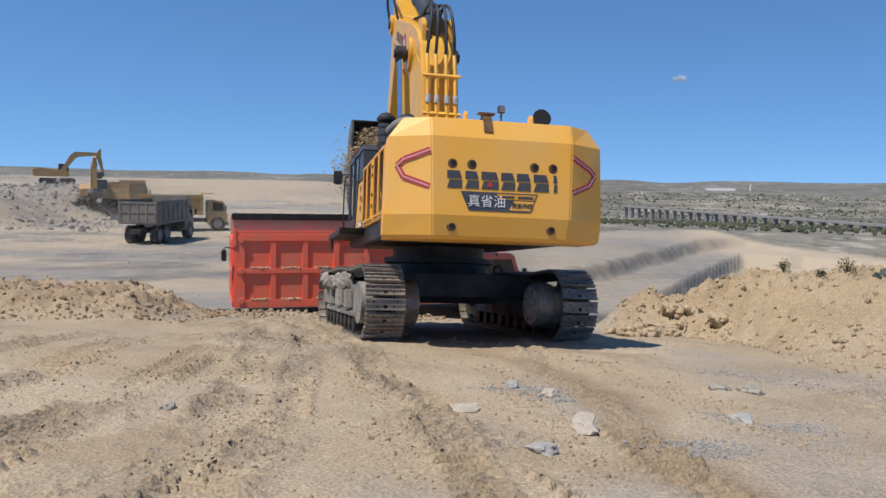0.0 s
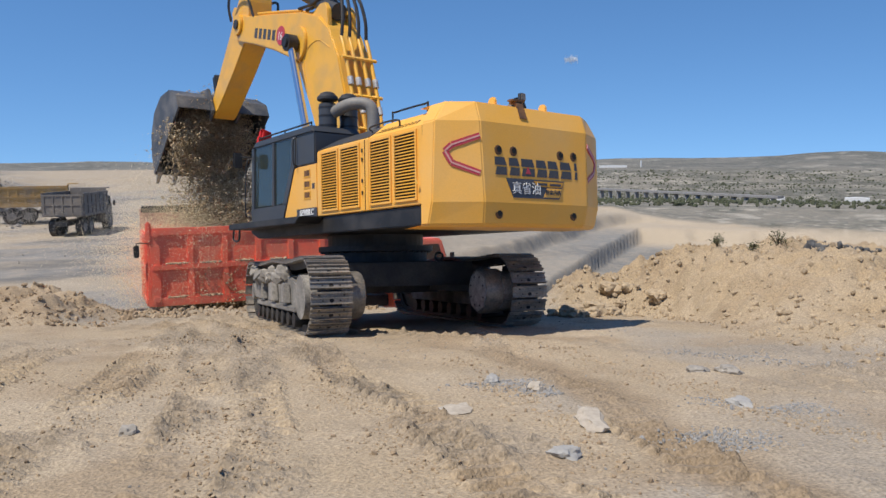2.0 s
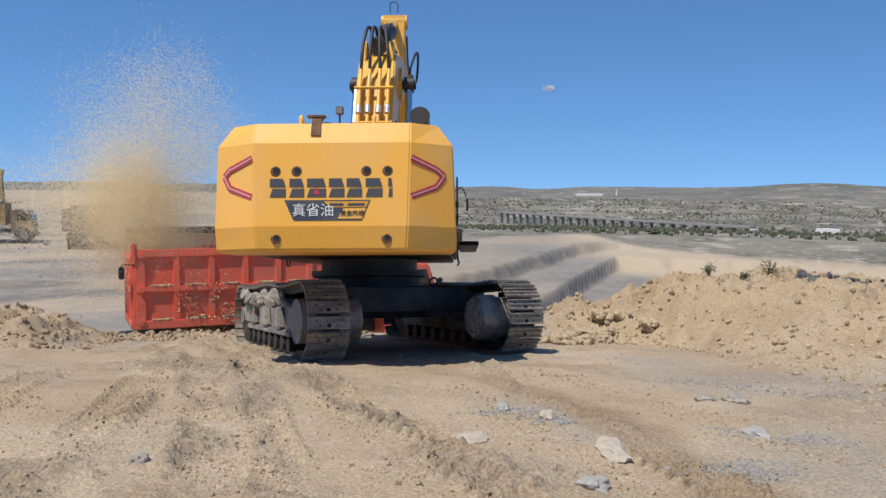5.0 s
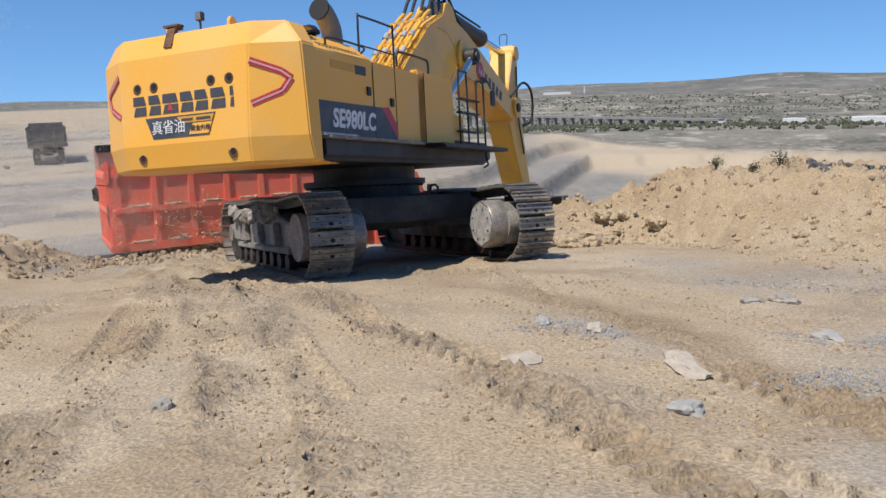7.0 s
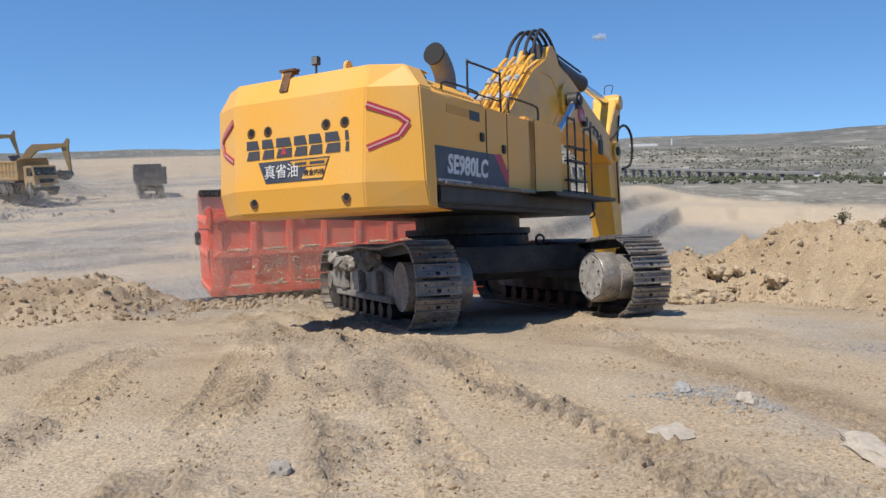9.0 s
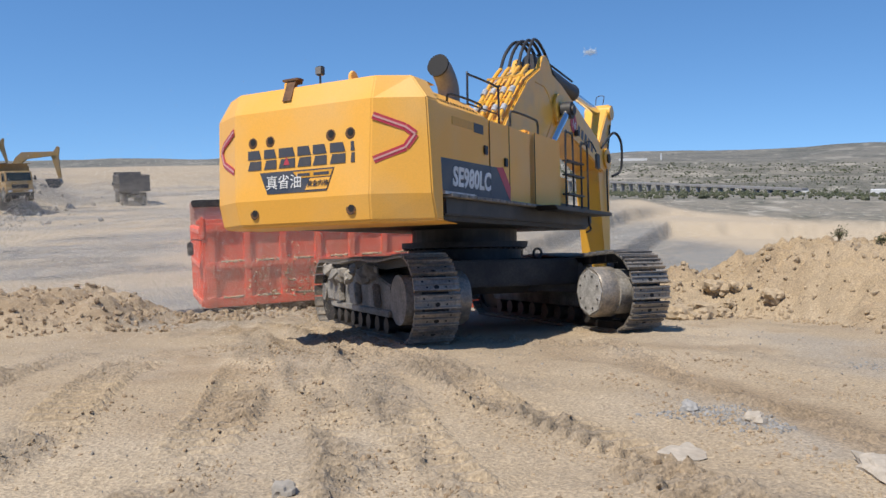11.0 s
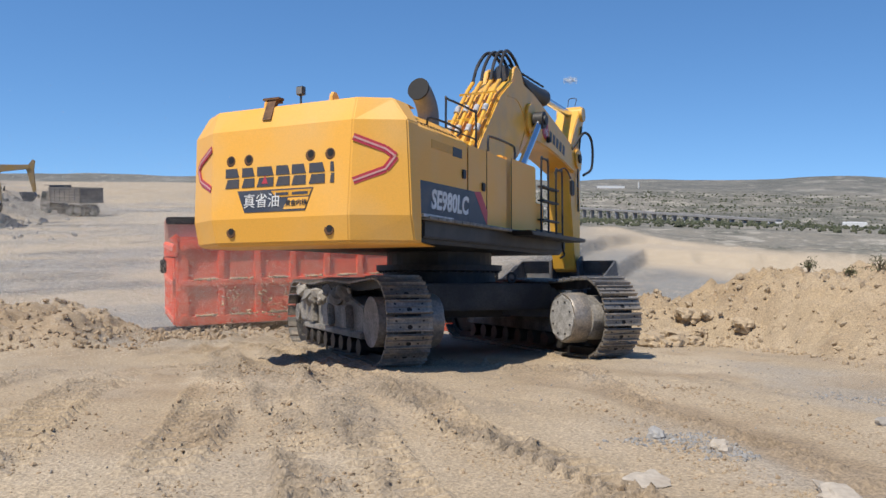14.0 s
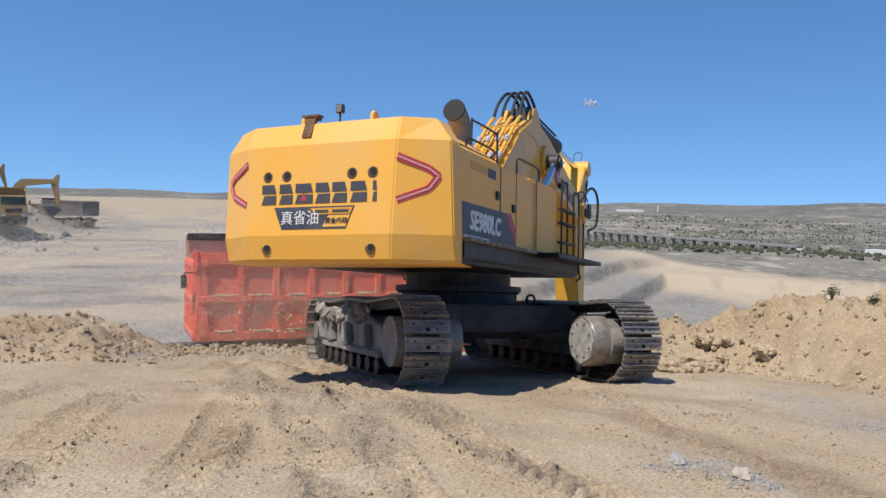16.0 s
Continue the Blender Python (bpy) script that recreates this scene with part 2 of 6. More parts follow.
def height(x, y):
    """The quarry's ground: a gently falling road, a bench edge, a pit floor, terraces, a valley and far hills; also the
    soil's colour, with distance haze painted into the far land.
    """
    dx, dy = x - OX, y - OY
    d, az = np.hypot(dx, dy), np.degrees(np.arctan2(dx, dy))
    near = -0.268 - 0.041 * np.clip(x, -30, 30) + np.where(y > -4, -0.1197 * np.minimum(y, 12), 0.479 + 0.090 * (-4 - np.clip(y, -20, -4)))
    # the road's own relief: broad waves, ruts and tread prints
    bare = step(26, 14, d)
    ridge = np.abs(fbm(x * 1.1, y * 1.1, 4, 3))
    near_detail = 0.05 * fbm(x * 0.35, y * 0.35, 3, 1) + 0.022 * fbm(x * 2.2, y * 2.2, 4, 2) + 0.018 * (0.4 - ridge) + 0.008 * fbm(x * 6.5, y * 6.5, 3, 33)
    crumb = step(0.55, 0.8, value_noise(x * 1.1 + 0.3 * y, y * 0.55, 31))
    near_detail += crumb * 0.055 * np.maximum(fbm(x * 7, y * 7, 3, 5), 0)
    prints = np.zeros_like(x)
    damp = np.zeros_like(x)
    churned = 0.5 * crumb
    for x0, y0, ang, width, depth in ((-5.2, -6.0, 11.5, 0.62, 0.045), (-3.9, -6.0, 9, 0.68, 0.05), (-4.6, -8.0, 8, 0.5, 0.04), (-6.9, -8.0, 15, 0.6, 0.04), (-3.0, -9.5, 4, 0.5, 0.035),
                                      (-0.5, -8.6, 14, 0.5, 0.03), (1.6, -6.5, -30, 0.5, 0.03), (-4.3, -10.0, 10, 0.55, 0.04), (-2.6, -5.0, -4, 0.55, 0.04), (-8.2, -6.5, 22, 0.5, 0.035)):
        c, s = math.cos(radians(ang)), math.sin(radians(ang))
        u, w = (x - x0) * s + (y - y0) * c, (x - x0) * c - (y - y0) * s
        w = w + 0.6 * fbm(u * 0.22, u * 0 + x0, 2, 9)
        band = step(width * 0.55, width * 0.4, np.abs(w)) * step(0.42, 0.7, value_noise(u * 0.6, w * 1.4 + x0, 17))
        prints += band * depth * (-0.55 + 0.9 * (np.sin(u * 2 * np.pi / 0.21 + np.abs(w) * 4) > 0.25)) + band * depth * 0.5 * step(0.15, 0.0, np.abs(np.abs(w) - width * 0.45))
        damp += band * 0.25
        cake = step(width * 0.75, width * 0.35, np.abs(w)) * step(0.40, 0.62, value_noise(u * 0.8 + 7, w * 2.1 + x0, 19))
        churned = churned + cake
        prints += cake * 0.048 * np.maximum(fbm(w * 6, u * 13, 3, 34) + 0.1, 0)
    lane = np.interp(y, [-13, -11.2, -10.2, -9.0, -7.7, -5.3, -3.5], [-1.5, -1.2, -0.95, -0.6, -0.26, -0.1, -0.9])
    damp += 1.1 * step(0.55, 0.15, np.abs(x - lane + 0.25 * fbm(x * 1.2, y * 1.2, 3, 35))) * step(-3.5, -5, y)
    near_detail -= 0.03 * step(0.6, 0.1, np.abs(x - lane)) * step(-3.5, -5, y)
    near = near + (near_detail + prints * 2.2) * bare

    # bench edge before the loading truck, with dug earth heaped along it
    edge = 5.6 - 0.19 * (x + 4) + 0.25 * fbm(x * 0.6, y * 0.3, 2, 21)
    beyond = step(0.0, 1.3, y - edge)
    floor_left = -2.3 - 0.45 * step(26, 48, d) + 0.10 * fbm(x * 0.12, y * 0.12, 3, 6) + 0.9 * step(66, 118, d) + 0.05 * fbm(x * 0.9, y * 0.9, 3, 8) * step(60, 20, d)
    z = near * (1 - beyond) + floor_left * beyond
    lumps = 0.65 + 0.32 * fbm(x * 4, y * 4, 4, 18) + 0.45 * fbm(x * 0.5, y * 0.5, 2, 12) + 0.35 * np.abs(fbm(x * 1.6, y * 1.6, 4, 13))
    left = step(-4.2, -6.4, x)
    mound_at = left * (4.2 + 0.5 * fbm(x * 0.3, x * 0, 2, 4)) + (1 - left) * (edge - 0.45)
    mound_h = (0.09 + 0.79 * left) * step(3.4, 1.0, x)
    mound_w = 0.95 + 1.65 * left
    off = (y - mound_at) / mound_w
    off = np.where(off > 0, off * 0.8, off)
    mound = mound_h * lumps * np.exp(-off * off * 1.6) * step(40, 22, np.abs(x + 5))
    z = z + mound
    heap = step(0.08, 0.35, mound)

    # the long berm of earth on the other side
    foot = np.interp(az, [28, 33, 36, 39.5, 42, 45, 50, 54, 80], [17.6, 17.4, 17.2, 16.6, 15.2, 13.4, 12.2, 10.8, 9])
    crest = np.interp(az, [28, 33, 41, 54, 80], [18.4, 18.5, 18.0, 17.0, 16.0])
    top = np.interp(az, [26, 31, 33, 36.6, 39.3, 41.2, 45, 47.4, 50, 54, 80], [-0.6, -0.1, 0.20, 0.42, 0.72, 0.95, 1.13, 1.22, 1.15, 1.02, 1.0])
    rise = step(0, 1, (d - foot) / (crest - foot)) * step(29, 33, az) * step(110, 80, az)
    rough = 0.22 * fbm(x * 0.8, y * 0.8, 4, 14) + 0.20 * np.abs(fbm(x * 2.2, y * 2.2, 4, 15)) + 0.13 * fbm(x * 5, y * 5, 4, 16) + 0.06 * np.abs(fbm(x * 12, y * 12, 3, 30)) - 0.08
    berm = near + (top - near) * rise + 1.5 * rough * np.sqrt(rise) * (1.15 - 0.3 * step(38, 46, az))
    right = step(15, 24, az) * step(150, 115, az)
    z = z * (1 - step(28, 31, az)) + berm * step(28, 31, az)
    # pit floor and terraces
    w = fbm(x * 0.03, y * 0.03, 3, 22)
    d2 = np.interp(az, [20, 30, 32, 34, 37, 40], [56, 76, 90, 112, 148, 146]) + 4 * w
    d1 = np.interp(az, [20, 28, 30, 32, 34.6, 37, 45, 55, 80], [74, 100, 114, 128, 152, 168, 150, 145, 140]) + 4 * w
    rimd = np.interp(az, [10, 26, 35, 45, 54, 80], [140, 150, 186, 158, 152, 150])
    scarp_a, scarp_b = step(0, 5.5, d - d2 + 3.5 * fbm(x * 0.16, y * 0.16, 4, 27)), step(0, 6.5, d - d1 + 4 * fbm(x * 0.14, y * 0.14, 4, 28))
    craggy = fbm(x * 0.13, y * 0.13, 2, 23)
    pit = -12.0 + 2.4 * scarp_a + 2.0 * scarp_b * step(40, 34, az) + 1.3 * craggy * (scarp_a * (1 - scarp_a) + scarp_b * (1 - scarp_b)) * 4 + 0.12 * fbm(x * 0.08, y * 0.08, 4, 24)
    pit = pit + 0.5 * fbm(x * 0.25, y * 0.25, 3, 29) * step(-3, 1, d - d1) * step(12, 5, d - d1) + 0.5 * step(0, 40, d - d1) * step(-4, 10, d - d1)
    fall = step(18.4, 44, d)
    bank_z = berm * (1 - fall) + pit * fall
    past = np.where(az > 29, step(crest, crest + 3, d), step(20, 30, d))
    z = z * (1 - right * past) + bank_z * right * past
    # left bank with its diggers, and the far pale wall
    leftish = step(14, 6, az) * step(-120, -90, az)
    bank = step(88, 104, d + 9 * fbm(x * 0.05, y * 0.05, 3, 26) - 2.0 * (az + 9)) * step(-3.0, -6.5, az)
    z = z + leftish * bank * (2.7 + 0.6 * craggy)
    wall = step(126, 150, d + 8 * w)
    z = z + leftish * wall * (1 - bank) * (2.6 + 0.5 * craggy * wall * (1 - wall) * 4)
    # behind the camera the road runs on level
    # valley and hills
    s = np.clip(np.log(np.maximum(d, 1) / 1150) / math.log(4600 / 1150), 0, 1)
    hills = 0.22 * fbm(az * 0.16, s * 3, 3, 41) * step(0.55, 1, s) + 0.14 * step(0.8, 1, s) + 0.25 * step(42, 50, az) * step(72, 60, az) * step(0.75, 1, s)
    el = np.interp(d, [180, 260, 420, 700, 1150], [-4.4, -3.3, -2.95, -2.75, -2.62]) * (1 - s) ** 1.15 + 0.02 + hills
    far = 2.9 + d * np.tan(np.radians(el)) + (0.0038 * d * fbm(x * 0.004, y * 0.004, 5, 42)) * step(500, 900, d) * step(4600, 2200, d)
    edge_far = np.where(az < 14, 330.0, rimd)
    go = step(edge_far, edge_far + np.where(az < 14, 200.0, 60.0), d)
    over = step(edge_far - 4, edge_far + 6, d + 6 * fbm(x * 0.03, y * 0.03, 2, 44))
    z = z * (1 - go) + far * go

    # soil colours, with distance haze painted into the far land
    tan, pale, grey, brown = np.array((0.355, 0.278, 0.185)), np.array((0.44, 0.36, 0.258)), np.array((0.272, 0.25, 0.218)), np.array((0.24, 0.175, 0.108))
    scrub, field, chalk = np.array((0.088, 0.094, 0.072)), np.array((0.165, 0.155, 0.125)), np.array((0.36, 0.335, 0.28))

    def blend(a, b, k):
        return a * (1 - k[:, None]) + b * k[:, None]

    col = np.tile(tan, (len(x), 1))
    col = blend(col, np.tile(pale, (len(x), 1)), 0.6 * step(-0.1, 0.5, fbm(x * 0.4, y * 0.4, 3, 51)))
    col = blend(col, np.tile(grey, (len(x), 1)), 0.6 * step(0.05, 0.5, fbm(x * 0.33, y * 0.33, 4, 52) + 0.15 * step(-2, 3, x) - 0.1))
    col = blend(col, np.tile(np.array((0.225, 0.185, 0.138)), (len(x), 1)), 0.8 * np.clip(churned, 0, 1) * bare)
    col = blend(col, np.tile(brown, (len(x), 1)), 0.75 * np.clip(damp, 0, 1))
    col = blend(col, np.tile(brown * 1.1, (len(x), 1)), 0.55 * step(0.1, 0.5, fbm(x * 0.8 + 5, y * 0.8, 4, 59)) * bare)
    col = blend(col, np.tile(brown * 1.25, (len(x), 1)), 0.8 * heap * (1 - right * past))
    col = blend(col, np.tile(tan * np.array((0.98, 0.93, 0.84)), (len(x), 1)), rise * 0.9 * step(30, 33, az))
    col = blend(col, np.tile(brown * 1.15, (len(x), 1)), rise * 0.6 * step(30, 33, az) * step(0.0, 0.4, fbm(x * 1.3, y * 1.3, 4, 67)))
    lf = np.clip(beyond * step(-4, -1, y - edge) * (1 - heap), 0, 1) * (1 - right * past) * step(22, 30, d + 3 * craggy)
    col = blend(col, np.tile(grey * np.array((0.80, 0.82, 0.85)), (len(x), 1)), lf * (0.30 + 0.70 * step(-0.2, 0.25, fbm(x * 0.09, y * 0.30, 4, 53))))
    col = blend(col, np.tile(grey * np.array((0.46, 0.48, 0.50)), (len(x), 1)), lf * 0.85 * step(0.0, 0.35, fbm(x * 0.11 + 9, y * 0.26, 4, 63)))
    col = blend(col, np.tile(pale * 0.9, (len(x), 1)), lf * 0.55 * step(0.15, 0.5, fbm(x * 0.06 - 4, y * 0.17, 3, 64)))
    # grey pit floor, much darker on the steep faces between terraces
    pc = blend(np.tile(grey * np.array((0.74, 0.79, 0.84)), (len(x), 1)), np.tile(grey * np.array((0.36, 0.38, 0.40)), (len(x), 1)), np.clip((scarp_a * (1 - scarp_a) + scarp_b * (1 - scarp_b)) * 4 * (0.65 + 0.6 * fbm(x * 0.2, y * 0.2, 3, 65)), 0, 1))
    pc = blend(pc, np.tile(grey * np.array((0.55, 0.58, 0.62)), (len(x), 1)), 0.6 * step(0.05, 0.4, fbm(x * 0.035, y * 0.09, 4, 66)))
    pc = blend(pc, np.tile(pale * 0.95, (len(x), 1)), step(2, 14, d - d1 - 4) * step(31, 35, az + 0.03 * (d - 180)))
    pc = blend(pc, np.tile(pale, (len(x), 1)), 0.85 * step(-44, -24, d - rimd + 8 * fbm(x * 0.05, y * 0.05, 3, 68)) * step(32, 37, az))
    pc = blend(pc, np.tile(pale * 0.8, (len(x), 1)), 0.5 * step(0.1, 0.45, fbm(x * 0.02, y * 0.02, 3, 54)))
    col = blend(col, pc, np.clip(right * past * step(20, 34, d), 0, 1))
    col = blend(col, np.tile(pale * 0.78, (len(x), 1)), leftish * wall * (1 - bank))
    col = blend(col, np.tile(grey * 0.72, (len(x), 1)), leftish * bank * step(112, 100, d) * 0.8)
    vegetation = step(-0.25, 0.3, fbm(x * 0.006, y * 0.006, 5, 55) + 0.4 * fbm(x * 0.03, y * 0.03, 3, 58))
    fc = blend(np.tile(field, (len(x), 1)), np.tile(scrub, (len(x), 1)), vegetation)
    stretch = fbm(az * 0.5, np.log(np.maximum(d, 1)) * 14, 4, 56)
    fc = blend(fc, np.tile(chalk, (len(x), 1)), 0.8 * step(0.28, 0.5, stretch))
    fc = blend(fc, np.tile(scrub * 0.8, (len(x), 1)), 0.85 * step(0.18, 0.4, fbm(az * 0.35 + 40, np.log(np.maximum(d, 1)) * 11, 4, 57)))
    lg = np.log(np.maximum(d, 1))
    fc = blend(fc, np.tile(scrub * 0.55, (len(x), 1)), 0.9 * step(0.60, 0.72, value_noise(az * 4.3, lg * 75, 61) * 0.7 + 0.3 * vegetation))
    fc = blend(fc, np.tile(chalk, (len(x), 1)), 0.85 * step(0.80, 0.9, value_noise(az * 2.3, lg * 55, 62)))
    # aerial haze put into the colour: land past 2300 m shifts to blue-grey
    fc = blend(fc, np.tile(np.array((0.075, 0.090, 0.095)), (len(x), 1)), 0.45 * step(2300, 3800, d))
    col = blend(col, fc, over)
    return z, np.clip(col, 0, 1)


def build_ground():
    fine = np.arange(-20, 62, 0.22)
    az = np.radians(np.concatenate([fine, np.arange(62, 340, 4.0)]))
    r = [0.4]
    while r[-1] < 4700:
        r.append(r[-1] * (1.05 if r[-1] < 2.5 else 1.0036 if r[-1] < 20 else 1.0085 if r[-1] < 27 else 1.016 if r[-1] < 75 else 1.008 if r[-1] < 200 else 1.012))
    r = np.array(r)
    n, k = len(az), len(r)
    x = (OX + r[:, None] * np.sin(az)[None]).ravel()
    y = (OY + r[:, None] * np.cos(az)[None]).ravel()
    z, col = height(x, y)
    zc, cc = height(np.array([OX]), np.array([OY]))
    verts = np.concatenate([np.stack([x, y, z], 1), [[OX, OY, zc[0]]]])
    i, j = np.meshgrid(np.arange(k - 1), np.arange(n), indexing="ij")
    j2 = (j + 1) % n
    quads = np.stack([i * n + j, (i + 1) * n + j, (i + 1) * n + j2, i * n + j2], -1).reshape(-1, 4)[:, ::-1]
    tris = np.stack([np.full(n, k * n), (np.arange(n) + 1) % n, np.arange(n)], 1)
    me = bpy.data.meshes.new("ground")
    me.from_pydata(verts.tolist(), [], quads.tolist() + tris[:, ::-1].tolist())
    # soil colour, including the blue-grey haze painted on the far land
    at = me.color_attributes.new("soil", "FLOAT_COLOR", "POINT")
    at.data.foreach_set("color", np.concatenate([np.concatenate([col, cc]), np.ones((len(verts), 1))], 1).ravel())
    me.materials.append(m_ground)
    me.polygons.foreach_set("use_smooth", np.ones(len(me.polygons), bool))
    me.update()
    ob = new("ground", me)
    if me.polygons[0].normal.z < 0:
        me.flip_normals()
    return tagged(ob, "dry tan and grey quarry soil with ruts, terraces and far hills", "ground", "", "structure")


build_ground()


def ground_z(x, y):
    return float(height(np.array([float(x)]), np.array([float(y)]))[0][0])


# ---- the big excavator ----
BASE = pose(0, 0, -0.268, -6.83, 2.35, 0)
digger = new("excavator")
digger.matrix_basis = BASE
tagged(digger, "large yellow crawler excavator on wide steel tracks", "excavator")

FOOT, BOOM, ARM = (0.37, 2.59), 7.28, 2.83


def track_path():
    """The closed line of a track's outer face in its own plane: (y, z) and the direction, at one pitch from link to link."""
    pts = []
    for a in range(-90, 91, 6):  # front idler
        pts.append((2.47 + 0.60 * math.cos(radians(a)), 0.62 + 0.60 * math.sin(radians(a))))
    for i in range(1, 12):
        u = i / 12
        pts.append((2.47 - 5.0 * u, 1.22 + 0.06 * u - 0.05 * math.sin(math.pi * u * 2) ** 2))
    for a in range(90, 271, 6):  # rear sprocket
        pts.append((-2.50 + 0.62 * math.cos(radians(a)), 0.66 + 0.62 * math.sin(radians(a))))
    for i in range(1, 12):
        u = i / 12
        pts.append((-2.5 + 4.97 * u, 0.03 if 0.08 < u < 0.92 else 0.035))
    pts.append(pts[0])
    p = np.array(pts)
    seg = np.hypot(*np.diff(p, axis=0).T)
    s = np.concatenate([[0], np.cumsum(seg)])
    n = 58
    out = []
    for k in range(n):
        q = s[-1] * k / n
        a, b = [np.array([np.interp((q + e) % s[-1], s, p[:, i]) for i in (0, 1)]) for e in (-0.02, 0.02)]
        c = (a + b) / 2
        out.append((c[0], c[1], math.degrees(math.atan2(b[1] - a[1], b[0] - a[0]))))
    return out


def shoe_mesh():
    s = Shape()
    w = 0.335
    s.prism([(-0.100, -0.014), (0.096, -0.014), (0.104, 0.004), (0.096, 0.012), (-0.100, 0.012)], -w, w)
    for y, h in ((-0.086, 0.052), (0.004, 0.034), (0.082, 0.046)):
        s.prism([(y - 0.014, 0.012), (y + 0.014, 0.012), (y + 0.009, h), (y - 0.009, h)], -w, w)
    n = len(s.f)
    for x, y, r in ((0.0, -0.04, 0.040), (-0.20, 0.045, 0.018), (0.20, 0.045, 0.018), (-0.14, -0.04, 0.016), (0.14, -0.04, 0.016)):
        s.add([(x + r * math.cos(a), y + r * 0.8 * math.sin(a), 0.0135) for a in [2 * math.pi * k / 10 for k in range(10)]], [tuple(range(10))])
    me = bpy.data.meshes.new("track_shoe")
    me.from_pydata(s.v, [], s.f)
    me.materials.append(m_shoe)
    me.materials.append(m_slot)
    for p in me.polygons:
        p.material_index = 1 if p.index >= n else 0
    return me


def undercarriage():
    shoe = shoe_mesh()
    for side in (-1, 1):
        cx = side * 1.76
        chain = Shape()
        path = track_path()
        for y, z, a in path:
            m = pose(cx, y, z, a + 180, 0, 0)
            for ex in (-0.14, 0.14):
                chain.box((ex, 0, -0.07), (0.06, 0.235, 0.12), m)
            chain.cyl(m @ Vector((-0.17, 0.11, -0.07)), m @ Vector((0.17, 0.11, -0.07)), 0.035, 8)
        track = part("track", chain, m_under, digger, "greasy steel chain under dusty grouser plates")
        for y, z, a in path:
            part("track_shoe", shoe, m_shoe, track, at=pose(cx, y, z, a + 180, 0, 0))
        fr = Shape()
        fr.prism([(-1.95, 0.36), (2.0, 0.36), (2.15, 0.55), (1.95, 0.92), (0.8, 1.02), (-0.9, 1.02), (-1.75, 0.85)], cx - 0.24, cx + 0.24)
        for y in (-1.1, 0.0, 1.1):
            fr.prism([(y - 0.22, 0.50), (y + 0.22, 0.50), (y + 0.13, 0.86), (y - 0.13, 0.86)], cx + side * 0.24, cx + side * 0.36)
        fr.box((cx + side * 0.28, -0.1, 0.42), (0.08, 3.6, 0.10))
        fr.box((cx + side * 0.26, 1.75, 0.68), (0.10, 0.5, 0.36))
        part("track_frame", fr, m_frame, digger, "dust-caked side frame of the track", 0.02)
        for y in (-1.72, -1.24, -0.76, -0.28, 0.20, 0.68, 1.16, 1.64):
            part("track_roller", Shape().cyl((cx - 0.30, y, 0.24), (cx + 0.30, y, 0.24), 0.125, 18), m_under, digger, smooth=True)
        for y in (-0.8, 0.9):
            part("carrier_roller", Shape().cyl((cx - 0.2, y, 1.08), (cx + 0.2, y, 1.08), 0.085, 14), m_under, digger, smooth=True)
        sp = Shape()
        ring = [(0.47 + (0.06 if k % 2 else 0.0), 2 * math.pi * k / 44) for k in range(44)]
        sp.prism([(-2.5 + r * math.cos(a), 0.66 + r * math.sin(a)) for r, a in ring], cx - 0.05, cx + 0.05)
        sprocket = part("sprocket", sp, m_under, digger, "toothed rear drive wheel")
        part("final_drive", Shape().tube([(cx - 0.36, -2.5, 0.66), (cx + 0.30, -2.5, 0.66), (cx + 0.36, -2.5, 0.66)], [0.36, 0.36, 0.30], 28), m_frame, sprocket, "round dusty drive housing", 0, True)
        idler = part("idler", Shape().tube([(cx - 0.13, 2.47, 0.62), (cx - 0.1, 2.47, 0.62), (cx + 0.1, 2.47, 0.62), (cx + 0.13, 2.47, 0.62)], [0.4, 0.5, 0.5, 0.4], 32), m_under, digger, "steel front idler wheel", 0, True)
        part("hub", Shape().cyl((cx - 0.27, 2.47, 0.62), (cx + 0.27, 2.47, 0.62), 0.17, 16), m_frame, idler, smooth=True)
        # travel motor on the inner face, scraped bare on one side
        mo = Shape()
        y0, z0, r = -2.42, 0.66, 0.40
        mo.tube([(cx - side * 0.30, y0, z0), (cx - side * 0.62, y0, z0), (cx - side * 0.66, y0, z0)], [r, r, r * 0.94], 26)
        motor = part("travel_motor", mo, m_shoe, digger, "cylindrical travel motor guard of scraped steel", 0, True)
        part("cover_plate", Shape().tube([(cx - side * 0.66, y0, z0), (cx - side * 0.672, y0, z0)], [r * 0.90, r * 0.90], 8), m_bright, motor, "scratched octagonal steel plate")
        for k in range(8):
            a = 2 * math.pi * (k + 0.5) / 8
            part("bolt", Shape().cyl((cx - side * 0.67, y0 + 0.27 * math.cos(a), z0 + 0.27 * math.sin(a)), (cx - side * 0.685, y0 + 0.27 * math.cos(a), z0 + 0.27 * math.sin(a)), 0.016, 6), m_under, motor)
        mud = Shape()
        rnd = random.Random(5 + side)
        for _ in range(26):
            clod(mud, (cx + side * rnd.uniform(0.26, 0.36), rnd.uniform(-1.2, 2.2), rnd.uniform(0.88, 1.10)), rnd.uniform(0.06, 0.17), rnd)
        tagged(part("caked_mud", mud, m_greyclod, digger, "dry grey mud caked on the track frame"), kind="stuff")
    body = Shape()
    body.prism([(-1.05, 0.62), (1.05, 0.62), (1.15, 0.95), (0.95, 1.22), (-0.95, 1.22), (-1.15, 0.95)], -0.95, 0.95)
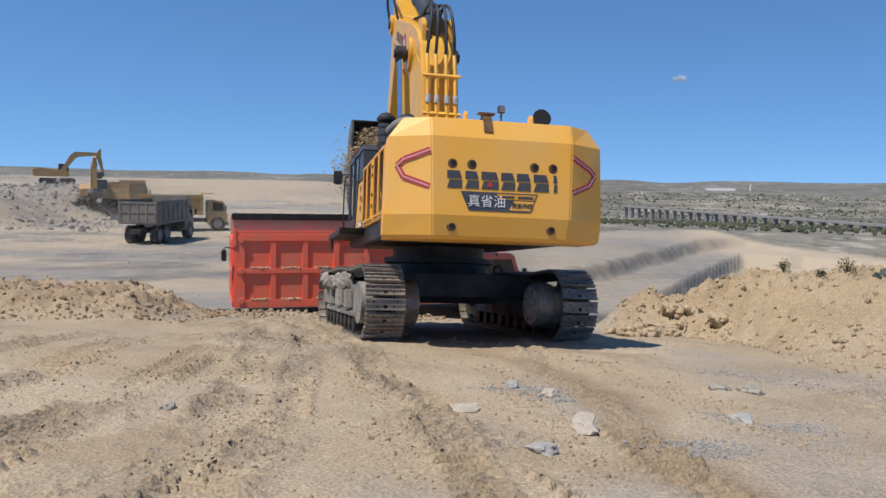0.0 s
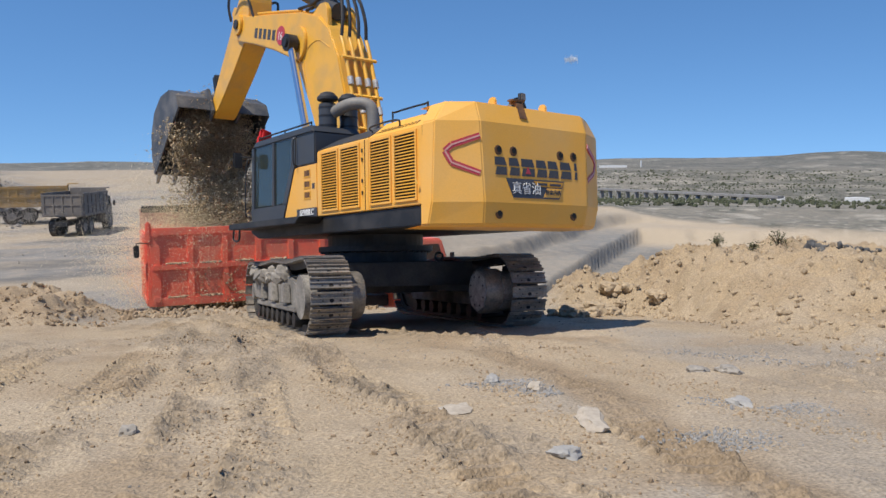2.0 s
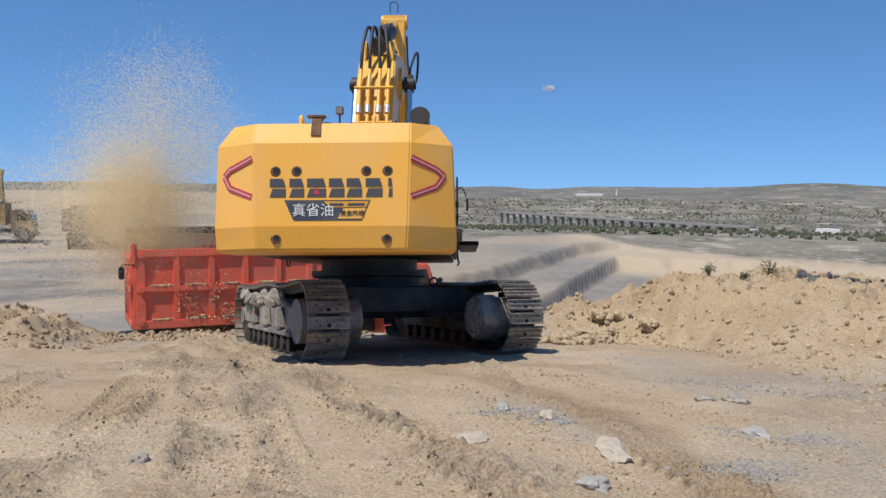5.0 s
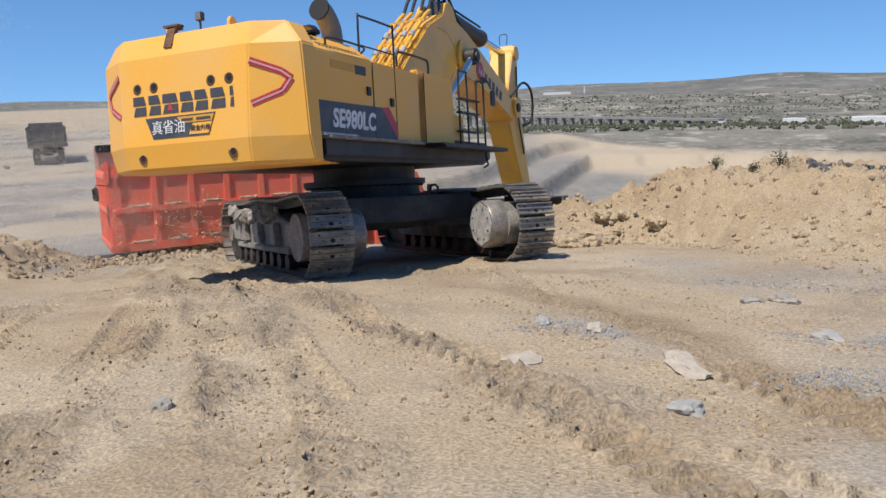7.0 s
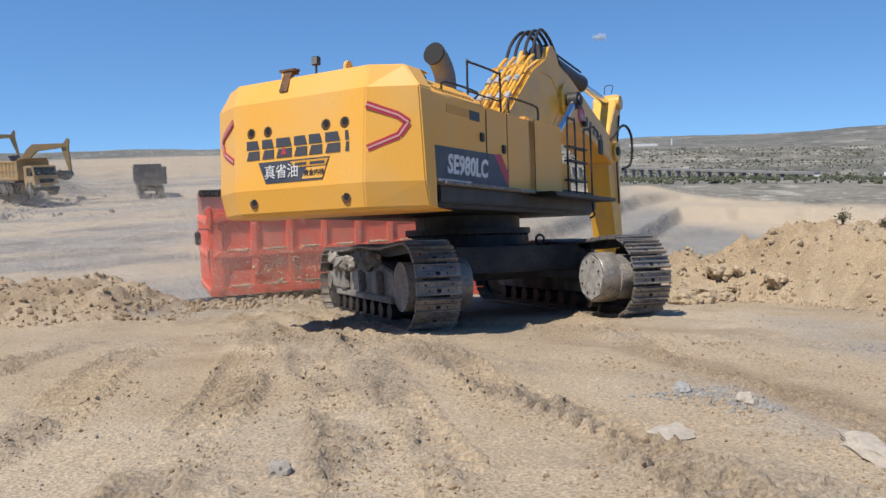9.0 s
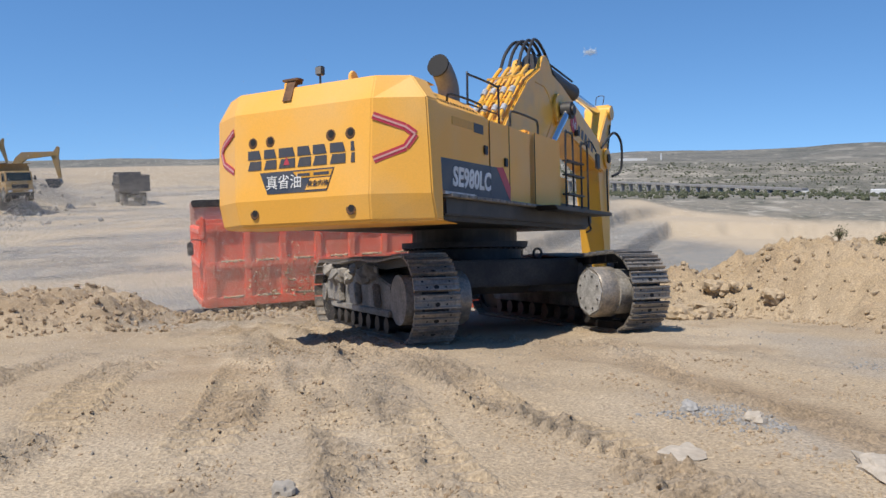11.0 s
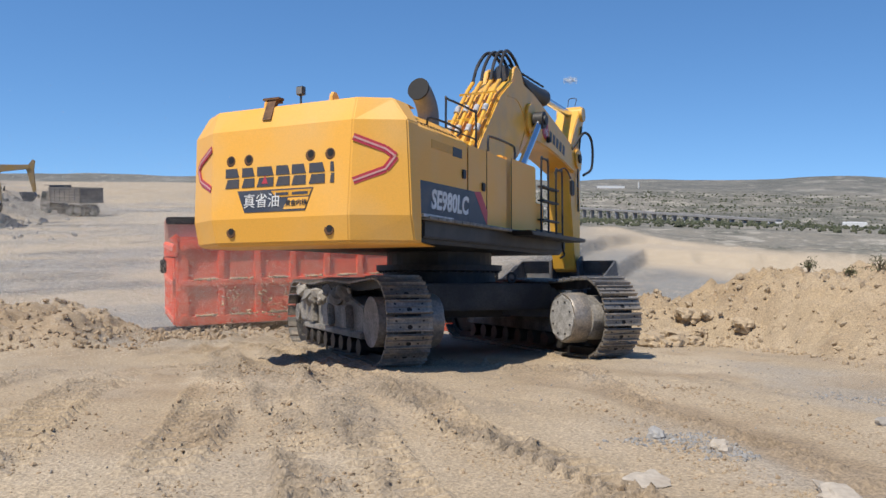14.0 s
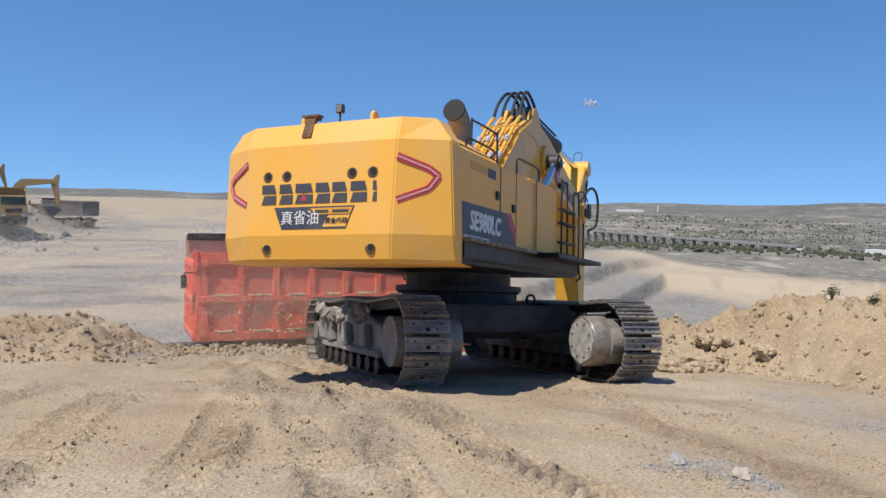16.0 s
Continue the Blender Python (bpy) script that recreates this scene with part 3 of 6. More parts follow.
    for sx in (-1, 1):
        for sy in (-1, 1):
            body.loft([[(sx * 0.7, sy * 0.55, 0.66), (sx * 0.7, sy * 1.1, 0.66), (sx * 0.7, sy * 1.1, 1.18), (sx * 0.7, sy * 0.55, 1.18)],
                       [(sx * 1.56, sy * 0.9, 0.60), (sx * 1.56, sy * 1.55, 0.60), (sx * 1.56, sy * 1.55, 1.12), (sx * 1.56, sy * 0.9, 1.12)]])
    car = part("car_body", body, m_under, digger, "black welded centre frame of the undercarriage", 0.03)
    part("cross_beam", Shape().box((0, -1.35, 0.98), (2.9, 0.35, 0.44)), m_under, car, bevel=0.03)
    part("swing_ring", Shape().tube([(0, 0, 1.2), (0, 0, 1.40), (0, 0, 1.42), (0, 0, 1.52)], [1.02, 1.02, 1.14, 1.14], 48), m_under, digger, "bolted black swing bearing", 0, False)
    bolt = mesh_of("bolt", Shape().tube([(0, 0, 0), (0, 0, 0.05)], 0.022, 6), m_under)
    for k in range(48):
        a = 2 * math.pi * k / 48
        part("bolt", bolt, m_under, car, at=pose(1.08 * math.cos(a), 1.08 * math.sin(a), 1.385))
    eye = Shape().tube([(0.98 + 0.08 * math.cos(a), -0.95, 1.30 + 0.08 * math.sin(a)) for a in [radians(k) for k in range(0, 361, 30)]], 0.022, 8)
    part("lifting_eye", eye, m_under, car)


def clod(shape, c, r, rnd):
    """One angular lump of earth."""
    k = len(shape.v)
    t = (1 + 5 ** 0.5) / 2
    base = [(-1, t, 0), (1, t, 0), (-1, -t, 0), (1, -t, 0), (0, -1, t), (0, 1, t), (0, -1, -t), (0, 1, -t), (t, 0, -1), (t, 0, 1), (-t, 0, -1), (-t, 0, 1)]
    m = Euler((rnd.random() * 6, rnd.random() * 6, rnd.random() * 6)).to_matrix() @ Matrix.Diagonal((rnd.uniform(0.7, 1.3), rnd.uniform(0.6, 1.1), rnd.uniform(0.45, 0.9)))
    for b in base:
        p = m @ (Vector(b) * (r / 1.9 * rnd.uniform(0.72, 1.22)))
        shape.v.append((c[0] + p.x, c[1] + p.y, c[2] + p.z))
    shape.f += [tuple(k + i for i in f) for f in ((0, 11, 5), (0, 5, 1), (0, 1, 7), (0, 7, 10), (0, 10, 11), (1, 5, 9), (5, 11, 4), (11, 10, 2), (10, 7, 6), (7, 1, 8),
                                                  (3, 9, 4), (3, 4, 2), (3, 2, 6), (3, 6, 8), (3, 8, 9), (4, 9, 5), (2, 4, 11), (6, 2, 10), (8, 6, 7), (9, 8, 1))]


undercarriage()

# upper structure: everything here turns together on the swing ring
house = Shape()
house.prism([(-4.05, 1.74), (1.95, 1.74), (2.3, 1.86), (2.3, 2.04), (-4.05, 2.04)], -1.66, 1.66)
house.tube([(0, 0, 1.50), (0, 0, 1.76)], 0.95, 36)
upper = part("upper_structure", house, m_black, digger, "black revolving deck under the yellow bodywork", 0.02)


def counterweight():
    def ring(z, a, ya, b, yb, yf):
        return [(-b, yf, z), (-b, yb, z), (-a, ya, z), (a, ya, z), (b, yb, z), (b, yf, z)]
    s = Shape().loft([ring(1.70, 1.03, -4.60, 1.70, -4.19, -3.5), ring(1.735, 1.06, -4.65, 1.767, -4.235, -4.05), ring(2.06, 1.085, -4.715, 1.765, -4.33, -4.05), ring(3.25, 1.119, -4.672, 1.72, -4.355, -4.05),
                      ring(3.548, 1.117, -4.574, 1.50, -4.33, -3.95), ring(3.556, 1.08, -4.53, 1.45, -4.28, -3.6)])
    cw = part("counterweight", s, m_yellow, upper, "faceted yellow cast counterweight", 0.018)

    def on_face(x, z):
        """The rear face's y at a height, and its lean."""
        return -4.715 + (z - 2.06) * 0.0361 if z > 2.06 else -4.65 - (z - 1.735) * 0.2
    face = pose(0, 0, 0, 90 - 2.07, 0, 0)

    def facing(x, z, proud=0.004):
        return Matrix.Translation((x, on_face(x, z) - proud, z)) @ face
    for x, z in ((-0.79, 2.84), (-0.49, 2.84), (0.50, 2.84), (0.80, 2.84), (-0.785, 1.89), (0.785, 1.89)):
        rim = Shape().tube([(0, 0, 0.001), (0, 0, 0.006)], [0.075, 0.066], 24)
        hole = part("lifting_hole", rim, m_rust_and_shade, cw, "rusty round lifting hole", at=facing(x, z, 0.001))
        inner = Shape().tube([(0.010, 0.012, 0.006), (0.010, 0.012, 0.009)], [0.046, 0.046], 24)
        part("hole_shadow", inner, m_slot, cw, "dark inside of the hole", at=facing(x, z, 0.003))
    # the maker's name as plain blocks of its size and colour
    for x0, x1 in ((-0.87, -0.64), (-0.59, -0.38), (-0.34, -0.07), (-0.03, 0.19), (0.22, 0.44), (0.49, 0.73), (0.81, 0.87)):
        c, hw = (x0 + x1) / 2, (x1 - x0) / 2
        for z0, z1, cut in ((0.012, 0.132, 0.04), (-0.132, -0.012, -0.04)):
            k = min(cut, hw * 0.5) if cut > 0 else max(cut, -hw * 0.5)
            s = Shape().prism([(-hw, z0), (hw, z0), (hw - max(k, 0), z1), (-hw + max(-k, 0), z1)], 0, 0.005, "z")
            part("name_block", s, m_ink, cw, "dark painted block of the maker's name", at=facing(c, 2.605, 0.003))
    part("name_accent", Shape().prism([(-0.05, -0.07), (0.05, -0.07), (0, 0.04)], 0, 0.004, "z"), m_redstripe, cw, "small red triangle in the name", at=facing(-0.205, 2.58, 0.009))
    panel = Shape().prism([(-0.66, 0.14), (0.56, 0.14), (0.44, -0.15), (-0.53, -0.15)], 0, 0.004, "z")
    dec = part("slogan_panel", panel, m_decal, cw, "dark slogan panel with white and yellow characters", at=facing(0.0, 2.29, 0.003))
    part("panel_strip", Shape().prism([(0.10, -0.125), (0.44, -0.125), (0.50, 0.02), (0.18, 0.02)], 0, 0.003, "z"), m_yellow, cw, "yellow strip of the slogan panel", at=facing(0.0, 2.29, 0.008))
    part("panel_strip", Shape().prism([(-0.02, 0.035), (0.50, 0.035), (0.54, 0.12), (-0.10, 0.12)], 0, 0.003, "z"), m_slat, cw, "ochre strip of the slogan panel", at=facing(0.0, 2.29, 0.008))
    lettering("slogan", "\u771f\u7701\u6cb9", 0.20, m_white, cw, facing(-0.25, 2.275, 0.010), "white painted characters")
    lettering("slogan", "\u9ec4\u91d1\u5185\u6838", 0.085, m_ink, cw, facing(0.305, 2.238, 0.014), "dark painted characters")
    for x, w in ((0.08, 0.2), (0.36, 0.24)):
        part("small_print", Shape().box((0, 0, 0), (w, 0.035, 0.004)), m_ink, cw, "dark line of small print", at=facing(x, 2.365, 0.014))
    # red angular brackets on the chamfers
    for sx in (-1, 1):
        p, q = Vector((sx * 1.115, -4.685, 0)), Vector((sx * 1.74, -4.345, 0))
        ex = (q - p).normalized()
        ez = Vector((0, 0.0, 1))
        nrm = ex.cross(ez) * sx
        nrm = nrm if nrm.y < 0 else -nrm
        for mtl, grow, proud, nm in ((m_redstripe, 0.045, 0.008, "red_bracket"), (m_pinkline, 0.012, 0.013, "bracket_line")):
            line = [(0.02, 3.03), (0.42, 2.88), (0.54, 2.79), (0.42, 2.63), (0.02, 2.48)] if sx > 0 else [(0.02, 3.03), (0.44, 2.89), (0.54, 2.80), (0.44, 2.63), (0.02, 2.48)]
            s = Shape()
            for (u0, z0), (u1, z1) in zip(line, line[1:]):
                dvec = Vector((u1 - u0, z1 - z0)).normalized() * 0.6
                nn = Vector((-dvec.y, dvec.x)).normalized() * grow
                quad = [(u0 + nn.x, z0 + nn.y), (u0 - nn.x, z0 - nn.y), (u1 - nn.x, z1 - nn.y), (u1 + nn.x, z1 + nn.y)]
                s.loft([[p + ex * u + ez * z + nrm * h for u, z in quad] for h in (proud - 0.006 - 0.0, proud + 0.004)])
            part(nm, s, mtl, cw, "angular red bracket decal" if grow > 0.02 else "pale line in the bracket decal")
    # lugs, bracket and work lamp on top
    for x in (-0.51, 0.56):
        lug = Shape().prism([(-4.25 - 0.09, 3.55), (-4.25 + 0.09, 3.55), (-4.25 + 0.08, 3.68), (-4.25 + 0.03, 3.73), (-4.25 - 0.04, 3.73), (-4.25 - 0.08, 3.68)], x - 0.025, x + 0.025)
        part("lifting_lug", lug, m_yellow, cw, "yellow lifting lug", 0.008)
    br = Shape().prism([(-4.66, 3.36), (-4.60, 3.36), (-4.50, 3.60), (-4.40, 3.62), (-4.40, 3.66), (-4.54, 3.65)], -0.30, -0.16)
    br.box((-0.24, -4.5, 3.66), (0.26, 0.12, 0.03))
    part("camera_bracket", br, m_rust_and_shade, cw, "rust-brown camera bracket")
    lamp = part("work_lamp", Shape().box((0.06, -4.30, 3.79), (0.11, 0.08, 0.12)), m_cab, cw, "small square work lamp", 0.012)
    part("lamp_lens", Shape().box((0.06, -4.343, 3.79), (0.09, 0.006, 0.095)), m_grey, cw)
    part("lamp_stem", Shape().cyl((0.06, -4.30, 3.53), (0.06, -4.30, 3.74), 0.015, 8), m_cab, cw)


counterweight()


def body_panels():
    # engine hood with chamfered shoulders
    hood = Shape().prism([(-1.70, 2.05), (1.70, 2.05), (1.70, 3.22), (1.34, 3.50), (-1.34, 3.50), (-1.70, 3.22)], -4.04, -2.52, "y")
    part("engine_hood", hood, m_yellow, upper, "yellow engine housing with chamfered shoulders", 0.015)
    mid = Shape().loft([[(-1.70, -2.515, 2.05), (1.70, -2.515, 2.05), (1.70, -2.515, 3.22), (1.34, -2.515, 3.50), (-1.34, -2.515, 3.44), (-1.70, -2.515, 3.22)],
                        [(-1.70, -0.75, 2.05), (1.70, -0.75, 2.05), (1.70, -0.75, 3.22), (1.2, -0.75, 3.24), (-1.30, -0.75, 3.38), (-1.70, -0.75, 3.22)]])
    part("pump_housing", mid, m_yellow, upper, "yellow side housing with plain doors", 0.012)
    cowl = Shape().loft([[(-1.66, -2.45, 3.255), (-1.30, -2.45, 3.49), (-0.2, -2.45, 3.50), (-0.2, -2.45, 3.45), (-1.30, -2.45, 3.40), (-1.62, -2.45, 3.22)],
                         [(-1.66, -0.70, 3.255), (-1.26, -0.78, 3.47), (-0.2, -0.78, 3.48), (-0.2, -0.78, 3.28), (-1.30, -0.78, 3.30), (-1.62, -0.70, 3.22)]])
    part("engine_cowl", cowl, m_cab, upper, "dark grey rounded engine cowl", 0.02)
    tank = Shape().prism([(-1.0, 2.05), (0.45, 2.05), (0.45, 3.27), (-1.0, 3.27)], 0.55, 1.70)
    part("fuel_tank", tank, m_yellow, upper, "plain yellow tank with two panels", 0.02)
    # door gaps on the right flank
    for y, z0, z1 in ((-2.50, 2.06, 3.22), (-1.80, 2.06, 3.25), (-0.76, 2.06, 3.26)):
        part("door_gap", Shape().box((1.703, y, (z0 + z1) / 2), (0.006, 0.014, z1 - z0)), m_slot, upper)
    for y, z in ((-2.66, 2.77), (-1.95, 2.66)):
        part("door_latch", Shape().box((1.715, y, z), (0.03, 0.11, 0.13)), m_black, upper, "black door latch", 0.01)
    stripe = Shape().prism([(-4.03, 2.06), (-1.80, 2.08), (-2.28, 2.56), (-4.03, 2.54)], 1.700, 1.706)
    part("model_panel", stripe, m_decal, upper, "slate model panel on the flank")
    part("panel_wedge", Shape().prism([(-2.28, 2.56), (-1.80, 2.08), (-1.78, 2.30), (-2.05, 2.58)], 1.700, 1.708), m_redstripe, upper, "red wedge beside the model panel")
    lettering("model_name", "SE980LC", 0.35, m_white, upper, pose(1.709, -3.10, 2.31, 90, 0, 90), "white model number", stretch=0.92, shear=0.12, bold=0.035)
    part("emission_sticker", Shape().box((1.703, -3.35, 3.06), (0.006, 0.62, 0.11)), m_slat, upper, "ochre sticker with small print", 0)
    part("emission_sticker", Shape().box((1.703, -2.86, 3.05), (0.006, 0.30, 0.13)), m_ink, upper, "dark round-cornered sticker")
    lettering("model_name", "SE980LC", 0.15, m_white, upper, pose(-1.709, -0.33, 2.14, 90, 0, -90), "white model number", shear=0.15, bold=0.03)
    part("model_panel", Shape().box((-1.702, -0.33, 2.14), (0.006, 0.80, 0.17)), m_ink, upper, "dark strip under the model number")
    # left flank: louvred doors
    for y0, y1 in ((-3.88, -3.29), (-3.18, -2.58), (-2.23, -1.62), (-1.51, -0.93)):
        fr = part("louvre_panel", Shape().box((-1.692, (y0 + y1) / 2, 2.655), (0.03, y1 - y0, 1.02)), m_slot, upper, "dark opening behind yellow louvres")
        n = 20
        for k in range(n):
            z = 2.17 + 0.97 * (k + 0.5) / n
            s = Shape().prism([(-0.016, -0.016), (0.004, 0.010), (0.004, 0.016), (-0.020, -0.010)], y0 + 0.015, y1 - 0.015, "y")
            part("louvre", s, m_slat, fr, at=pose(-1.707, 0, z))
        for yy in (y0, y1):
            part("louvre_frame", Shape().box((-1.712, yy, 2.655), (0.03, 0.035, 1.06)), m_yellow, fr)
        for zz in (2.14, 3.17):
            part("louvre_frame", Shape().box((-1.712, (y0 + y1) / 2, zz), (0.028, y1 - y0 - 0.04, 0.035)), m_yellow, fr)
    for y in (-2.40, -4.045):
        part("door_gap", Shape().box((-1.703, y, 2.65), (0.006, 0.015, 1.15)), m_slot, upper)
    for z in (2.35, 2.55, 2.9, 3.05):
        part("hinge", Shape().cyl((-1.715, -2.33, z - 0.03), (-1.715, -2.33, z + 0.03), 0.014, 8), m_black, upper)
    part("warning_sticker", Shape().prism([(-4.0, 2.35), (-3.93, 2.35), (-3.965, 2.43)], -1.772, -1.766), m_yellow_arm, upper, "yellow warning triangle")
    # perforated shoulder vents and hand rails
    for sx in (-1, 1):
        n = Vector((sx * 0.28, 0, 0.36)).normalized()
        for i in range(12):
            for j in range(2):
                u = 0.30 + 0.13 * j
                p = Vector((sx * (1.70 - 0.36 * u - 0.04 * 0), -3.75 + 0.095 * i, 3.22 + 0.28 * u * 1.0)) + n * 0.0
                s = Shape().cyl(p + n * 0.002, p + n * 0.007, 0.022, 8)
                part("vent_hole", s, m_slot, upper)
        y0, y1 = (-3.6, -2.65) if sx > 0 else (-3.3, -2.5)
        a = Vector((sx * 1.60, y0, 3.33))
        rail = smooth_path([a, a + Vector((sx * 0.05, 0.02, 0.09)), Vector((sx * 1.65, y1 - 0.02, 3.42)), Vector((sx * 1.60, y1, 3.33))], 4)
        part("hand_rail", Shape().tube(rail, 0.016, 8), m_black, upper, "black hand rail")
    # left box between grille and cab
    bx = Shape().prism([(-0.735, 2.06), (0.62, 2.06), (0.16, 3.02), (-0.735, 3.02)], -1.70, -0.72)
    part("battery_box", bx, m_yellow, upper, "yellow battery box with step recesses", 0.015)
    for z in (2.86, 2.66, 2.46):
        part("step_recess", Shape().box((-1.703, -0.36, z), (0.01, 0.26, 0.15)), m_slat, upper, "recessed step")
        # brown slab on the surface paints the shade inside each recess
        part("recess_shade", Shape().box((-1.708, -0.36, z + 0.01), (0.004, 0.20, 0.10)), m_rust_and_shade, upper)
    part("box_sticker", Shape().box((-1.703, -0.60, 2.62), (0.006, 0.09, 0.10)), m_ink, upper)
    # black skirt platforms along both sides
    sk = Shape().prism([(-3.95, 1.80), (1.70, 1.80), (1.94, 1.90), (1.96, 2.03), (-3.95, 2.03)], 1.66, 1.74)
    part("side_skirt", sk, m_black, upper, "black pressed-steel side skirt", 0.02)
    part("sill", Shape().prism([(-3.95, 2.03), (1.98, 2.03), (1.98, 2.075), (-3.95, 2.075)], 1.66, 1.84), m_frame, upper, "dusty sill along the side skirt", 0.008)
    wk = Shape().prism([(-0.95, 1.98), (2.0, 1.98), (2.0, 2.05), (-1.1, 2.05)], 1.80, 2.16)
    part("walkway", wk, m_black, upper, "black chequer-plate walkway", 0.01)
    for k in range(22):
        part("walkway_tooth", Shape().box((1.845, -3.7 + 0.25 * k, 2.05), (0.012, 0.09, 0.03)), m_grey, upper)
    wl = Shape().prism([(-0.7, 1.92), (2.32, 1.92), (2.32, 2.04), (-0.9, 2.04)], -2.14, -1.66)
    part("walkway", wl, m_black, upper, "black walkway under the cab door", 0.01)
    part("step_bar", Shape().tube(smooth_path([(-2.08, 2.2, 1.93), (-2.08, 2.22, 1.72), (-2.08, 1.95, 1.70), (-2.08, 1.9, 1.92)], 4), 0.02, 8), m_black, upper)
    part("steel_sill", Shape().box((1.74, -3.6, 2.085), (0.10, 0.9, 0.035)), m_bright, upper, "bare steel sill plate")
    # front boom bracket and deck machinery
    for x in (-0.5, 0.5):
        part("boom_bracket", Shape().prism([(-0.6, 2.0), (1.3, 2.0), (0.75, 2.75), (0.37, 2.92), (0.0, 2.75)], x - 0.05, x + 0.05), m_yellow, upper, "yellow boom foot bracket", 0.01)
    # exhaust stack
    st = Shape().tube(smooth_path([(1.17, -2.72, 3.3), (1.17, -2.72, 3.64), (1.17, -2.79, 3.80), (1.17, -2.92, 3.93), (1.17, -3.02, 3.97)], 5), 0.155, 24)
    part("exhaust_pipe", st, m_grey, upper, "dusty exhaust stack with a slanted mouth", 0, True)
    d = Vector((0.0, -0.97, 0.22)).normalized()
    e = Vector((1.17, -3.015, 3.972))
    # flat black disc stands for the stack's dark open end
    part("stack_mouth", Shape().tube([e, e + d * 0.03], 0.166, 24), m_slot, upper, "flat black disc for the open stack mouth")
    # air cleaners and duct
    for x, y in ((-1.22, -0.30), (-0.80, -0.36)):
        ac = part("air_cleaner", Shape().tube([(x, y, 3.2), (x, y, 3.5), (x, y, 3.52), (x, y, 4.2), (x, y, 4.25)], [0.13, 0.13, 0.17, 0.17, 0.11], 24), m_cab, upper, "black ribbed air cleaner", 0, True)
        for z in (3.62, 3.8, 3.98, 4.14):
            part("band", Shape().tube([(x, y, z - 0.015), (x, y, z + 0.015)], 0.178, 24), m_black, ac)
        part("cap", Shape().tube([(x, y, 4.25), (x, y, 4.29), (x, y, 4.34), (x, y, 4.42), (x, y, 4.45)], [0.09, 0.20, 0.20, 0.13, 0.05], 24), m_black, ac, "mushroom cap", 0, True)
    part("cleaner_base", Shape().prism([(-0.72, 3.02), (0.0, 3.02), (0.0, 3.3), (-0.72, 3.3)], -1.4, -0.6), m_cab, upper, bevel=0.02)
    duct = smooth_path([(-1.15, -0.42, 4.05), (-1.0, -0.75, 4.16), (-0.78, -1.0, 4.14), (-0.70, -1.08, 3.95), (-0.70, -1.08, 3.45)], 5)
    part("intake_duct", Shape().tube(duct, 0.115, 18), m_grey, upper, "grey intake duct", 0, True)
    # right-hand rails over tank and ladder
    def rail(points, r=0.02, label="black tube hand rail"):
        part("hand_rail", Shape().tube(smooth_path(points, 4), r, 8), m_black, upper, label)
    rail([(1.62, -1.55, 3.27), (1.62, -1.55, 3.46), (1.62, -1.4, 3.52), (1.62, -0.55, 3.52), (1.62, -0.4, 3.46), (1.62, -0.4, 3.27)])
    rail([(0.62, -1.0, 3.3), (0.62, -1.0, 4.25), (0.62, -0.9, 4.32), (0.62, 0.15, 4.32), (0.62, 0.25, 4.25), (0.62, 0.25, 3.3)])
    rail([(0.62, -1.0, 3.82), (0.62, 0.25, 3.82)], 0.015)
    rail([(1.75, 0.60, 2.06), (1.75, 0.60, 3.35), (1.75, 0.68, 3.45), (1.75, 0.9, 3.45), (1.75, 0.98, 3.35), (1.75, 1.0, 2.1)])
    rail([(1.75, 1.45, 2.06), (1.75, 1.45, 3.25), (1.75, 1.5, 3.35), (1.75, 1.75, 3.35), (1.75, 1.82, 3.25), (1.75, 1.85, 1.95), (1.78, 1.86, 1.75), (1.75, 1.7, 1.68)])
    for z in (2.35, 2.7, 2.95):
        part("ladder_rung", Shape().box((1.72, 1.1, z), (0.12, 0.9, 0.03)), m_black, upper)
    part("step_box", Shape().box((1.4, 0.75, 2.35), (0.5, 0.5, 0.6)), m_yellow, upper, "yellow step box", 0.02)
    part("front_deck", Shape().box((1.15, 1.2, 2.12), (1.1, 1.5, 0.10)), m_black, upper)
    mr = Shape().tube(smooth_path([(1.7, 1.5, 3.3), (1.85, 1.7, 3.4), (1.95, 1.75, 3.2)], 4), 0.015, 6)
    mirror = part("mirror_arm", mr, m_black, upper)
    part("mirror", Shape().box((1.97, 1.76, 3.02), (0.05, 0.20, 0.30)), m_black, upper, "black wing mirror", 0.02)
    part("yellow_valve_cap", Shape().box((1.3, -0.15, 3.34), (0.18, 0.4, 0.13)), m_yellow_arm, upper, "bright yellow cap on the tank", 0.03)


body_panels()


